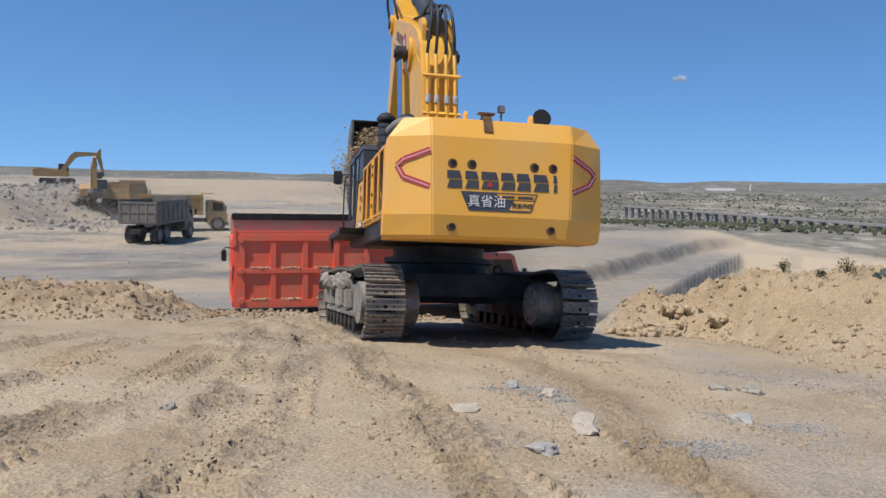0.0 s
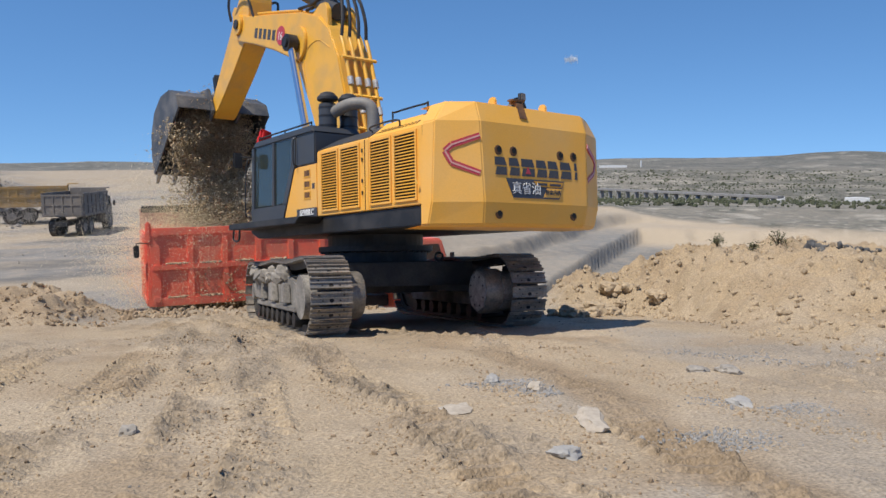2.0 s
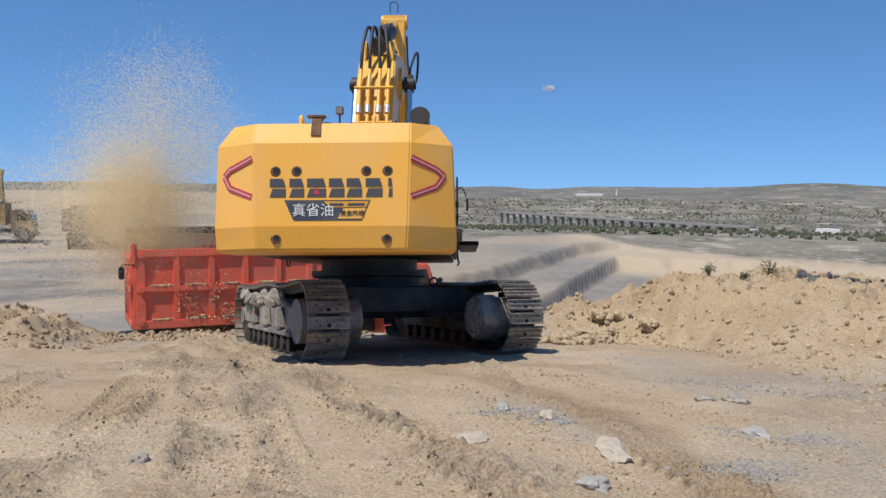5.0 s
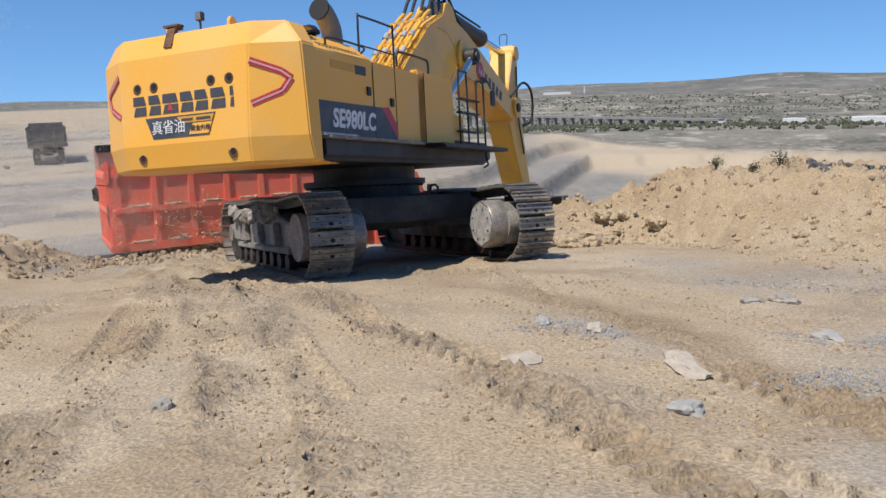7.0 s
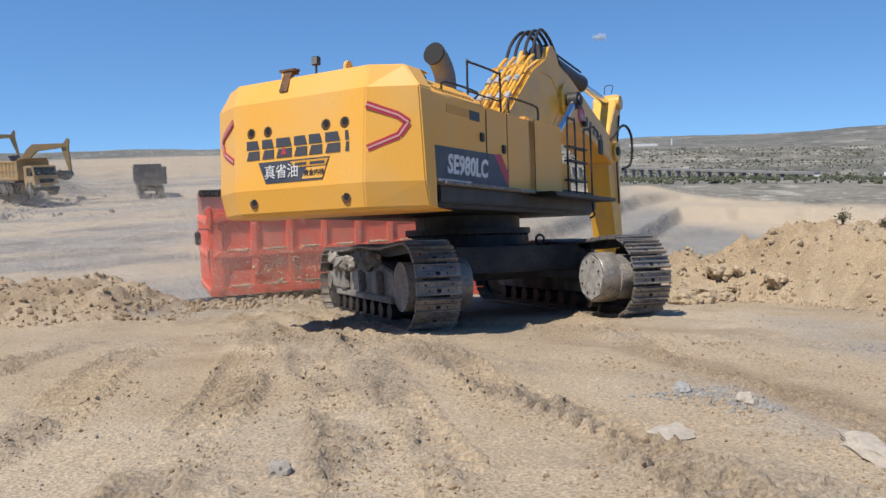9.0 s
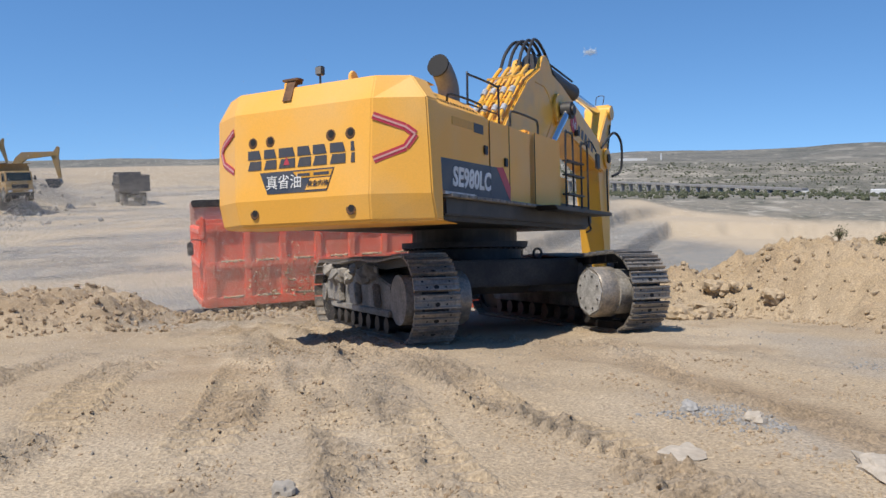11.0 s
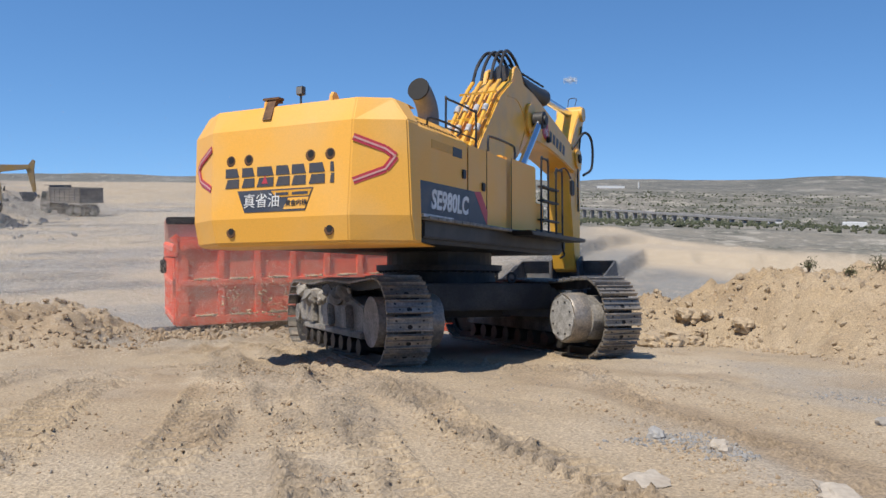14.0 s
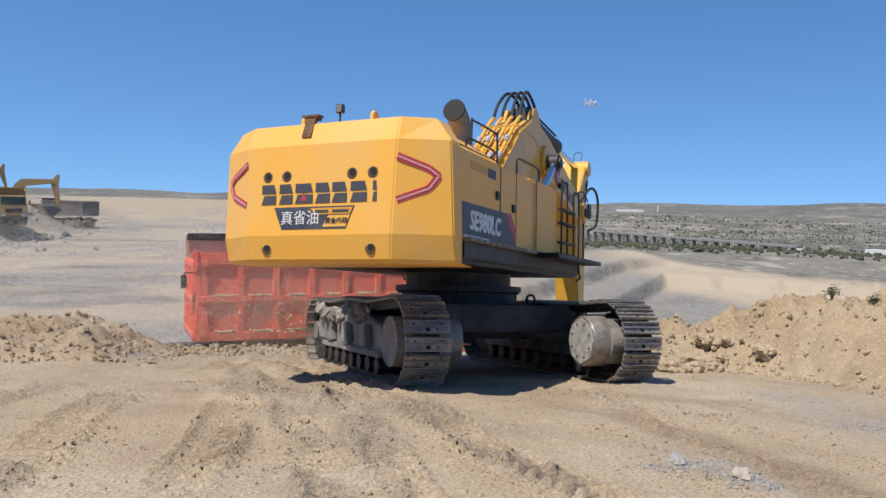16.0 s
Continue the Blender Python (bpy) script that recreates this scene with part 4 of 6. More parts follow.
def cab():
    x0, x1 = -1.72, -0.70
    pts = [(0.18, 2.06), (2.10, 2.06), (2.18, 2.35), (2.06, 3.62), (1.9, 3.72), (-0.56, 3.72), (-0.64, 3.62), (-0.64, 3.03), (0.18, 3.03)]
    # frame: pillars, sill and roof, with glass between
    roof = Shape().prism([(-0.66, 3.60), (2.08, 3.60), (1.92, 3.74), (-0.56, 3.74)], x0, x1)
    c = part("cab", roof, m_cab, upper, "dark grey cab with tinted windows", 0.03)
    part("sill", Shape().prism([(0.62, 2.06), (2.12, 2.06), (2.17, 2.36), (0.46, 2.36)], x0, x1), m_cab, c, bevel=0.02)
    part("back_panel", Shape().prism([(-0.66, 3.03), (0.14, 3.03), (0.14, 3.6), (-0.66, 3.6)], x0 + 0.02, x1), m_cab, c, bevel=0.02)
    for y0, y1, z0, z1 in ((0.10, 0.28, 3.03, 3.62), (1.02, 1.14, 2.36, 3.62), (1.98, 2.12, 2.34, 3.62)):
        for x in (x0 + 0.045, x1 - 0.045):
            part("pillar", Shape().prism([(y0, z0), (y1, z0), (y1 - 0.04, z1), (y0 - 0.02, z1)], x - 0.045, x + 0.045), m_cab, c, bevel=0.012)
    part("pillar", Shape().prism([(0.46, 2.36), (0.66, 2.36), (0.30, 3.05), (0.12, 3.05)], x0, x0 + 0.09), m_cab, c, bevel=0.012)
    for y0, y1, z0, z1, nm in ((0.30, 1.02, 2.38, 3.60, "rear side window"), (1.14, 1.98, 2.38, 3.60, "door window")):
        g = part("window", Shape().prism([(y0 + (0.28 if y0 < 1 else 0), z0), (y1, z0), (y1, z1), (y0, z1), (y0, z1 - 0.55)], x0 + 0.03, x0 + 0.045), m_glass, c, "tinted " + nm)
        g.visible_shadow = False
    g = part("windscreen", Shape().prism([(2.08, 2.36), (2.10, 2.36), (2.02, 3.6), (2.0, 3.6)], x0 + 0.09, x1 - 0.09), m_glass, c)
    g.visible_shadow = False
    part("inner_wall", Shape().box((x1 - 0.01, 1.0, 2.9), (0.03, 1.9, 1.4)), m_cab, c)
    part("seat", Shape().prism([(0.7, 2.3), (1.25, 2.3), (1.25, 2.65), (0.9, 2.7), (0.8, 3.3), (0.65, 3.3)], -1.45, -1.0), m_black, c, "black operator's seat", 0.03)
    part("roof_rack", Shape().tube([(x0 + 0.05, -0.5, 3.80), (x0 + 0.05, 1.8, 3.80)], 0.018, 8), m_black, c)
    for y in (-0.5, 0.6, 1.8):
        part("rack_post", Shape().cyl((x0 + 0.05, y, 3.72), (x0 + 0.05, y, 3.80), 0.015, 8), m_black, c)
    part("hand_rail", Shape().tube(smooth_path([(-1.74, 0.0, 3.05), (-1.80, 0.0, 3.1), (-1.80, 0.0, 3.5), (-1.74, 0.0, 3.58)], 4), 0.016, 8), m_black, c)
    part("hand_rail", Shape().tube(smooth_path([(-1.74, 2.16, 2.2), (-1.82, 2.2, 2.3), (-1.82, 2.12, 3.3), (-1.74, 2.05, 3.4)], 4), 0.016, 8), m_black, c)
    part("mirror", Shape().box((-1.98, 2.2, 3.38), (0.20, 0.06, 0.32)), m_black, c, "round-cornered wing mirror", 0.025)
    part("mirror_arm", Shape().cyl((-1.72, 2.1, 3.45), (-1.98, 2.2, 3.45), 0.014, 6), m_black, c)
    fl = Shape()
    for k, (dy, dz) in enumerate(((0, 0), (0.16, 0.05), (0.28, -0.06))):
        fl.loft([[(-1.62 + 0.03 * k, 1.72 + dy, 3.78 + dz), (-1.62, 1.72 + dy + 0.15, 3.80 + dz), (-1.55, 1.72 + dy + 0.15, 3.98 + dz), (-1.60, 1.72 + dy, 4.0 + dz)],
                 [(-1.42, 1.76 + dy, 3.78 + dz), (-1.40, 1.80 + dy + 0.14, 3.76 + dz), (-1.38, 1.78 + dy + 0.12, 3.92 + dz), (-1.40, 1.74 + dy, 3.96 + dz)]])
    part("red_cloth_bow", fl, m_flag, c, "red cloth bow tied to the cab roof", 0.03)


cab()


# ---- boom, arm and bucket, each in its own space: y along it from its hinge, z across ----
def build_boom():
    out = [(-0.28, 0.05), (-0.12, 0.36), (1.0, 1.20), (2.2, 1.95), (2.95, 2.20), (3.5, 2.18), (4.3, 1.86), (5.6, 1.16), (6.9, 0.44), (7.40, 0.26), (7.58, 0.0), (7.42, -0.28), (7.0, -0.34),
           (6.0, 0.12), (5.0, 0.52), (4.2, 0.78), (3.5, 0.80), (2.6, 0.48), (1.2, -0.10), (0.2, -0.32), (-0.15, -0.22)]
    b = part("boom", Shape().prism(out, -0.40, 0.40), m_yellow_arm, digger, "bent yellow box-section boom", 0.03)
    for sx in (-1, 1):
        part("pin_boss", Shape().cyl((sx * 0.40, 3.89, 1.27), (sx * 0.47, 3.89, 1.27), 0.40, 28), m_yellow_arm, b, "round reinforcing boss", 0.015)
        part("pin", Shape().cyl((sx * 0.40, 3.89, 1.27), (sx * 0.78, 3.89, 1.27), 0.11, 20), m_under, b, smooth=True)
        part("tip_boss", Shape().cyl((sx * 0.40, 7.28, 0), (sx * 0.46, 7.28, 0), 0.27, 24), m_yellow_arm, b, bevel=0.015)
        part("tip_pin", Shape().cyl((sx * 0.46, 7.28, 0), (sx * 0.50, 7.28, 0), 0.12, 16), m_under, b)
        part("cylinder_bracket", Shape().prism([(2.95, 2.1), (3.9, 1.95), (3.68, 2.38), (3.5, 2.50), (3.3, 2.46)], sx * 0.30 - 0.05, sx * 0.30 + 0.05), m_yellow_arm, b, "bracket of the arm cylinder", 0.015)
        # the maker's name as plain blocks, and a round red badge
        for k in range(7):
            y = 4.75 + 0.235 * k
            z = 1.02 - (y - 4.75) * 0.47
            m = pose(sx * 0.402, y, z, -25, 0, 0)
            s = Shape().box((0, 0, 0), (0.008, 0.16, 0.24), m)
            part("name_block", s, m_ink, b, "dark painted block of the maker's name")
        part("badge", Shape().cyl((sx * 0.403, 4.86, 0.98), (sx * 0.413, 4.86, 0.98), 0.22, 24), m_redstripe, b, "round red number badge")
        lettering("badge_number", "16", 0.26, m_white, b, pose(sx * 0.416, 4.86, 0.95, 90, 0, 90 * sx) @ pose(0, 0, 0, 0, 0, -28 * sx), "white badge number")
        part("weld_seam", Shape().tube(smooth_path([(sx * 0.403, 2.6, 1.9), (sx * 0.403, 3.2, 1.75), (sx * 0.403, 3.5, 1.2), (sx * 0.403, 3.0, 0.72)], 4), 0.012, 6), m_yellow_arm, b)
    # hydraulic pipes up the back, four in a row with clamps, then hoses over the bend
    for k, x in enumerate((-0.30, -0.11, 0.11, 0.30)):
        line = smooth_path([(x, 0.0, 0.62), (x, 1.0, 1.34), (x, 2.1, 2.05), (x, 2.5, 2.25)], 5)
        part("hydraulic_pipe", Shape().tube(line, 0.042, 10), m_yellow_arm, b, "yellow hydraulic pipe", 0, True)
        for u in (0.45, 1.05, 1.55):
            p = Vector((x, u, 0.96 + (u - 0.45) * 0.70))
            part("pipe_joint", Shape().cyl(p - Vector((0, 0.07, 0.05)), p + Vector((0, 0.07, 0.05)), 0.06, 12), m_bright, b, "steel pipe joint")
        hose = smooth_path([(x, 2.45, 2.22), (x * 0.9, 2.75, 2.58), (x * 0.7, 3.25, 2.84), (x * 0.6, 3.8, 2.66), (x * 0.7, 4.25, 2.12), (x, 4.6, 1.80)], 6)
        part("hydraulic_hose", Shape().tube(hose, 0.036, 8), m_hose, b, "black hose looping over the boom", 0, True)
        line2 = smooth_path([(x * 0.8, 4.55, 1.80), (x * 0.8, 5.6, 1.24), (x * 0.8, 6.7, 0.64)], 4)
        part("hydraulic_pipe", Shape().tube(line2, 0.03, 8), m_yellow_arm, b)
    for u in (0.7, 1.3, 2.0):
        part("pipe_clamp", Shape().box((0, u, 1.14 + (u - 0.7) * 0.68), (0.82, 0.07, 0.05)), m_yellow_arm, b)
    part("tip_hose", Shape().tube(smooth_path([(-0.36, 6.6, 0.55), (-0.52, 7.2, 0.95), (-0.55, 7.9, 0.75), (-0.5, 8.0, 0.2), (-0.42, 7.75, -0.15)], 6), 0.035, 8), m_hose, b, "hose loop at the boom tip", 0, True)
    part("tip_hose", Shape().tube(smooth_path([(0.40, 6.9, 0.3), (0.58, 7.5, 0.65), (0.62, 8.05, 0.35), (0.55, 8.1, -0.35), (0.42, 7.7, -0.5)], 6), 0.035, 8), m_hose, b, "hose loop at the boom tip", 0, True)
    part("work_lamp", Shape().box((0.46, 4.9, 0.75), (0.10, 0.14, 0.14)), m_black, b, bevel=0.015)
    return b


def build_arm():
    out = [(-1.48, 0.92), (-1.40, 1.08), (-1.22, 1.14), (-1.05, 1.06), (-0.3, 0.66), (0.7, 0.50), (2.5, 0.26), (2.92, 0.19), (3.02, 0.0), (2.92, -0.19), (2.5, -0.28), (1.2, -0.42), (0.2, -0.46), (-0.25, -0.36), (-0.7, 0.05)]
    a = part("arm", Shape().prism(out, -0.31, 0.31), m_yellow_arm, digger, "yellow dipper arm", 0.025)
    part("pin_boss", Shape().cyl((-0.36, -1.24, 0.94), (0.36, -1.24, 0.94), 0.20, 22), m_yellow_arm, a, bevel=0.01)
    part("bucket_pin", Shape().cyl((-0.40, 2.83, 0), (0.40, 2.83, 0), 0.11, 16), m_under, a, smooth=True)
    for sx in (-1, 1):
        part("cylinder_lug", Shape().prism([(-0.2, 0.5), (0.5, 0.45), (0.25, 0.95), (0.05, 0.95)], sx * 0.2 - 0.04, sx * 0.2 + 0.04), m_yellow_arm, a, bevel=0.01)
    part("bucket_cylinder", Shape().tube([(0, 0.15, 0.82), (0, 1.45, 0.72)], 0.16, 20), m_cab, a, "dark bucket cylinder", 0, True)
    part("cylinder_rod", Shape().tube([(0, 1.45, 0.72), (0, 2.25, 0.66)], 0.08, 14), m_chrome, a, "chrome cylinder rod", 0, True)
    part("pipe", Shape().tube(smooth_path([(0.33, -0.9, 0.8), (0.36, 0.2, 0.2), (0.34, 1.4, 0.15)], 5), 0.022, 8), m_hose, a)
    part("lifting_loop", Shape().tube(smooth_path([(-0.1, -1.5, 1.0), (-0.1, -1.72, 1.15), (0.1, -1.72, 1.15), (0.1, -1.5, 1.0)], 4), 0.012, 6), m_hose, a)
    return a


def build_bucket():
    prof = [(-0.12, -0.10), (-0.20, 0.30), (0.10, 0.88), (0.70, 1.30), (1.40, 1.38), (2.0, 1.08), (2.38, 0.55), (2.55, 0.0)]
    w = 1.30
    s = Shape()
    inner = [(y * 0.965 + 0.03, z * 0.95 + 0.0) for y, z in prof]
    s.loft([[(-w, *p) for p in prof] + [(-w, *p) for p in inner[::-1]], [(w, *p) for p in prof] + [(w, *p) for p in inner[::-1]]])
    for sx in (-1, 1):
        s.prism(prof, sx * w - 0.03, sx * w + 0.03)
    b = part("bucket", s, m_bucket, digger, "dusty black digging bucket", 0.012)
    for k in range(6):
        x = -w + 0.1 + k * (2 * w - 0.2) / 5
        part("tooth", Shape().loft([[(x - 0.075, 2.36, 0.16), (x + 0.075, 2.36, 0.16), (x + 0.075, 2.42, -0.02), (x - 0.075, 2.42, -0.02)],
                                    [(x - 0.04, 2.80, -0.06), (x + 0.04, 2.80, -0.06), (x + 0.04, 2.80, -0.10), (x - 0.04, 2.80, -0.10)]]), m_bright, b, "worn steel tooth")
    for sx in (-1, 1):
        part("hinge_plate", Shape().prism([(-0.20, -0.2), (0.2, -0.2), (0.42, 0.95), (0.1, 0.95), (-0.35, 0.55)], sx * 0.38 - 0.04, sx * 0.38 + 0.04), m_bucket, b, bevel=0.015)
        part("side_cutter", Shape().prism([(0.3, -0.1), (2.3, -0.1), (2.3, 0.02), (0.3, 0.02)], sx * (w + 0.03) - 0.02, sx * (w + 0.03) + 0.02), m_bucket, b)
        part("wear_strip", Shape().tube([(sx * w * 0.6, *q) for q in [(0.12, 0.92), (0.72, 1.34), (1.4, 1.42), (2.02, 1.11)]], 0.03, 6), m_bright, b)
    part("link", Shape().prism([(-0.32, 0.35), (-0.05, 0.35), (-0.35, 1.05), (-0.55, 1.0)], -0.16, 0.16), m_under, b, "black bucket link", 0.02)
    return b


boom, arm, bucket = build_boom(), build_arm(), build_bucket()
barrels = [part("boom_cylinder", Shape().tube([(0, -0.1, 0), (0, 1.75, 0), (0, 1.86, 0)], [0.165, 0.165, 0.13], 22), m_cab, digger, "dark boom cylinder barrel", 0, True) for _ in (0, 1)]
rods = []
for _ in (0, 1):
    rd = part("boom_cylinder_rod", Shape().tube([(0, -2.1, 0), (0, -0.1, 0)], 0.085, 18), m_chrome, digger, "bright chrome cylinder rod", 0, True)
    part("rod_eye", Shape().cyl((-0.11, 0, 0), (0.11, 0, 0), 0.19, 20), m_under, rd, smooth=True)
    rods.append(rd)
arm_barrel = part("arm_cylinder", Shape().tube([(0, -0.1, 0), (0, 2.45, 0), (0, 2.5, 0), (0, 2.62, 0)], [0.19, 0.19, 0.22, 0.22], 22), m_cab, digger, "dark arm cylinder barrel", 0, True)
arm_rod = part("arm_cylinder_rod", Shape().tube([(0, -2.3, 0), (0, -0.05, 0)], 0.10, 18), m_chrome, digger, "bright chrome cylinder rod", 0, True)
part("barrel_pipe", Shape().tube([(0.1, 0.1, 0.21), (0.1, 2.4, 0.23)], 0.025, 8), m_hose, arm_barrel)


# ---- the red tipper truck below the bench ----
def wheel(parent, x, y, r=0.52, w=0.32):
    s = 1 if x > 0 else -1
    ring = Shape().tube([(x - w / 2, y, r), (x - w / 2 + 0.05, y, r), (x + w / 2 - 0.05, y, r), (x + w / 2, y, r)], [r * 0.9, r, r, r * 0.9], 24)
    tyre = part("wheel", ring, m_tyre, parent, "dusty black tyre", 0, True)
    part("rim", Shape().tube([(x + s * (w / 2 - 0.02), y, r), (x + s * (w / 2 + 0.012), y, r)], [r * 0.55, r * 0.5], 16), m_grey, tyre)


def tipper(label, paint, bed_paint, bed_len=6.6, bed_h=1.75, floor=1.42, half=1.28, ribs=6, wheel_r=0.52):
    """A tipper: origin on the ground below the tailgate, y towards the cab."""
    t = new("dump_truck")
    tagged(t, label, "dump truck")
    part("chassis", Shape().box((0, bed_len * 0.5 + 0.7, 1.05), (0.9, bed_len + 2.6, 0.35)), m_under, t, "dusty black chassis", 0.02)
    bed = Shape()
    top = floor + bed_h
    bed.box((0, bed_len / 2, floor + 0.04), (half * 2, bed_len, 0.10))
    for sx in (-1, 1):
        bed.box((sx * (half - 0.03), bed_len / 2, (floor + top) / 2), (0.06, bed_len, bed_h))
    bed.box((0, bed_len - 0.03, (floor + top) / 2 + 0.1), (half * 2 - 0.12, 0.06, bed_h + 0.2))
    b = part("bed", bed, bed_paint, t, "scraped open tipper bed", 0.012)
    for sx in (-1, 1):
        x = sx * (half + 0.035)
        for z, h in ((top - 0.10, 0.20), (floor + bed_h * 0.50, 0.15), (floor + 0.12, 0.22)):
            part("side_rail", Shape().box((x, bed_len / 2, z), (0.09, bed_len, h)), paint, b, bevel=0.015)
        for k in range(ribs + 1):
            y = 0.12 + (bed_len - 0.24) * k / ribs
            part("side_rib", Shape().box((x - sx * 0.004, y, floor + bed_h / 2), (0.075, 0.17 if 0 < k < ribs else 0.26, bed_h - 0.02)), paint, b, bevel=0.015)
        part("side_skin", Shape().box((sx * (half + 0.006), bed_len / 2, (floor + top) / 2), (0.014, bed_len - 0.03, bed_h - 0.03)), paint, b)
        for z in (top - 0.16, floor + bed_h * 0.5, floor + 0.2):
            part("hinge_pin", Shape().cyl((x, 0.14, z), (x + sx * 0.08, 0.14, z), 0.09, 12), paint, b, bevel=0.01)
    gate = part("tailgate", Shape().box((0, -0.04, (floor + top) / 2 - 0.05), (half * 2 + 0.05, 0.07, bed_h - 0.1)), paint, t, "ribbed tailgate", 0.012)
    for k in range(5):
        part("gate_rib", Shape().box((-half + 0.15 + k * (2 * half - 0.3) / 4, -0.09, (floor + top) / 2 - 0.05), (0.13, 0.06, bed_h - 0.14)), paint, gate, bevel=0.012)
    for z in (floor + 0.15, floor + bed_h * 0.5, top - 0.2):
        part("gate_rail", Shape().box((0, -0.095, z), (half * 2, 0.055, 0.13)), paint, gate, bevel=0.012)
    y0 = bed_len + 0.35
    cabs = Shape().prism([(y0, 0.75), (y0 + 1.75, 0.75), (y0 + 1.95, 1.2), (y0 + 1.80, 2.0), (y0 + 1.5, 2.95), (y0 + 0.1, 2.98), (y0, 2.85)], -1.22, 1.22)
    c = part("cab", cabs, paint, t, "tall flat-nosed cab", 0.05)
    part("windscreen", Shape().prism([(y0 + 1.80, 2.04), (y0 + 1.55, 2.82), (y0 + 1.57, 2.83), (y0 + 1.82, 2.05)], -1.08, 1.08), m_glass, c)
    for sx in (-1, 1):
        part("side_window", Shape().prism([(y0 + 0.55, 1.98), (y0 + 1.65, 1.98), (y0 + 1.40, 2.78), (y0 + 0.55, 2.78)], sx * 1.225 - 0.006, sx * 1.225 + 0.006), m_glass, c)
        part("mirror", Shape().box((sx * 1.45, y0 + 1.75, 2.3), (0.16, 0.10, 0.45)), m_black, c, bevel=0.02)
        part("headlight", Shape().box((sx * 0.9, y0 + 1.93, 1.05), (0.35, 0.06, 0.2)), m_white, c, bevel=0.02)
        part("fender", Shape().box((sx * 1.12, y0 + 0.9, 1.18), (0.34, 1.3, 0.10)), paint, c, bevel=0.02)
    part("grille", Shape().box((0, y0 + 1.93, 1.5), (1.5, 0.05, 0.4)), m_black, c)
    part("bumper", Shape().box((0, y0 + 1.95, 0.72), (2.4, 0.2, 0.35)), m_black, c, bevel=0.03)
    part("canopy", Shape().box((0, bed_len + 0.45, top + 0.22), (half * 2 - 0.1, 0.9, 0.07)), paint, b, bevel=0.012)
    for x in (-1.02, 1.02):
        for y in (0.95, 2.35, bed_len + 1.35):
            wheel(t, x, y, wheel_r, 0.32 + (wheel_r - 0.52) * 1.1)
    for sx in (-1, 1):
        part("mudguard", Shape().box((sx * 1.02, 0.25, 0.72), (0.45, 0.03, 0.6)), m_black, t)
    return t


red = tipper("dusty red tipper truck with a ribbed bed of earth", m_red, m_redin, 6.6, 2.1, 1.45, 1.25, 7)
# its near side stands along the bench edge
RED_TURN = pose(0, 0, 0, 0, 0, -89.05) @ pose(0, 0, 0, -0.24, -2.2, 0)
RED_AT = Matrix.Translation(Vector((-3.90, 7.153, -0.863)) - RED_TURN @ Vector((1.33, 0, 1.45))) @ RED_TURN
red.matrix_basis = RED_AT
part("side_board", Shape().box((-1.27, 3.2, 3.76), (0.07, 6.5, 0.46)), m_redin, red, "scraped raised board of the far side", 0.015)
part("tarpaulin_roller", Shape().box((-1.23, 3.2, 4.02), (0.16, 6.5, 0.20)), m_black, red, "black rolled tarpaulin along the bed", 0.03)
part("inner_lip", Shape().box((-1.14, 3.2, 3.50), (0.12, 6.3, 0.14)), m_red, red, bevel=0.02)
part("gate_post", Shape().box((-1.27, -0.03, 3.45), (0.14, 0.12, 1.2)), m_redin, red, "scraped corner post", 0.02)
part("gate_post", Shape().box((1.27, -0.03, 3.45), (0.16, 0.14, 0.55)), m_red, red, "rounded corner post", 0.04)
for z, rail in ((1.45 + 2.1 * 0.5 + 0.078, "middle"), (1.68, "lower")):
    led = Shape()
    rl = random.Random(int(z * 100))
    for k in range(7):
        for _ in range(46):
            y = 0.34 + 0.911 * k + rl.triangular(0.0, 0.62, 0.3)
            r = rl.uniform(0.02, 0.05)
            clod(led, (1.285 + rl.uniform(-0.012, 0.035), y, z + r * 0.25), r, rl)
    tagged(part("spilled_earth", led, m_clod, red, "spilled tan earth lying on the " + rail + " rail"), kind="stuff")
part("tail_lamp", Shape().box((1.30, -0.34, 2.95), (0.10, 0.14, 0.32)), m_black, red, "black lamp on a bent stay", 0.02)
part("lamp_stay", Shape().tube(smooth_path([(1.27, -0.05, 3.15), (1.29, -0.30, 3.17), (1.30, -0.34, 3.08)], 4), 0.014, 6), m_black, red)

grey_truck = tipper("grey dusty tipper truck driving over the quarry floor", m_truckgrey, m_truckgrey, 5.8, 1.85, 1.6, 1.55, 6, 0.72)
yellow_truck = tipper("ochre dusty tipper truck crossing the quarry floor", m_truckyel, m_truckyel, 5.8, 1.85, 1.6, 1.55, 8, 0.72)
loading_truck = tipper("yellow-brown dusty tipper truck under a digger", m_truckyel, m_truckbrown, 5.8, 1.85, 1.6, 1.55, 8, 0.72)


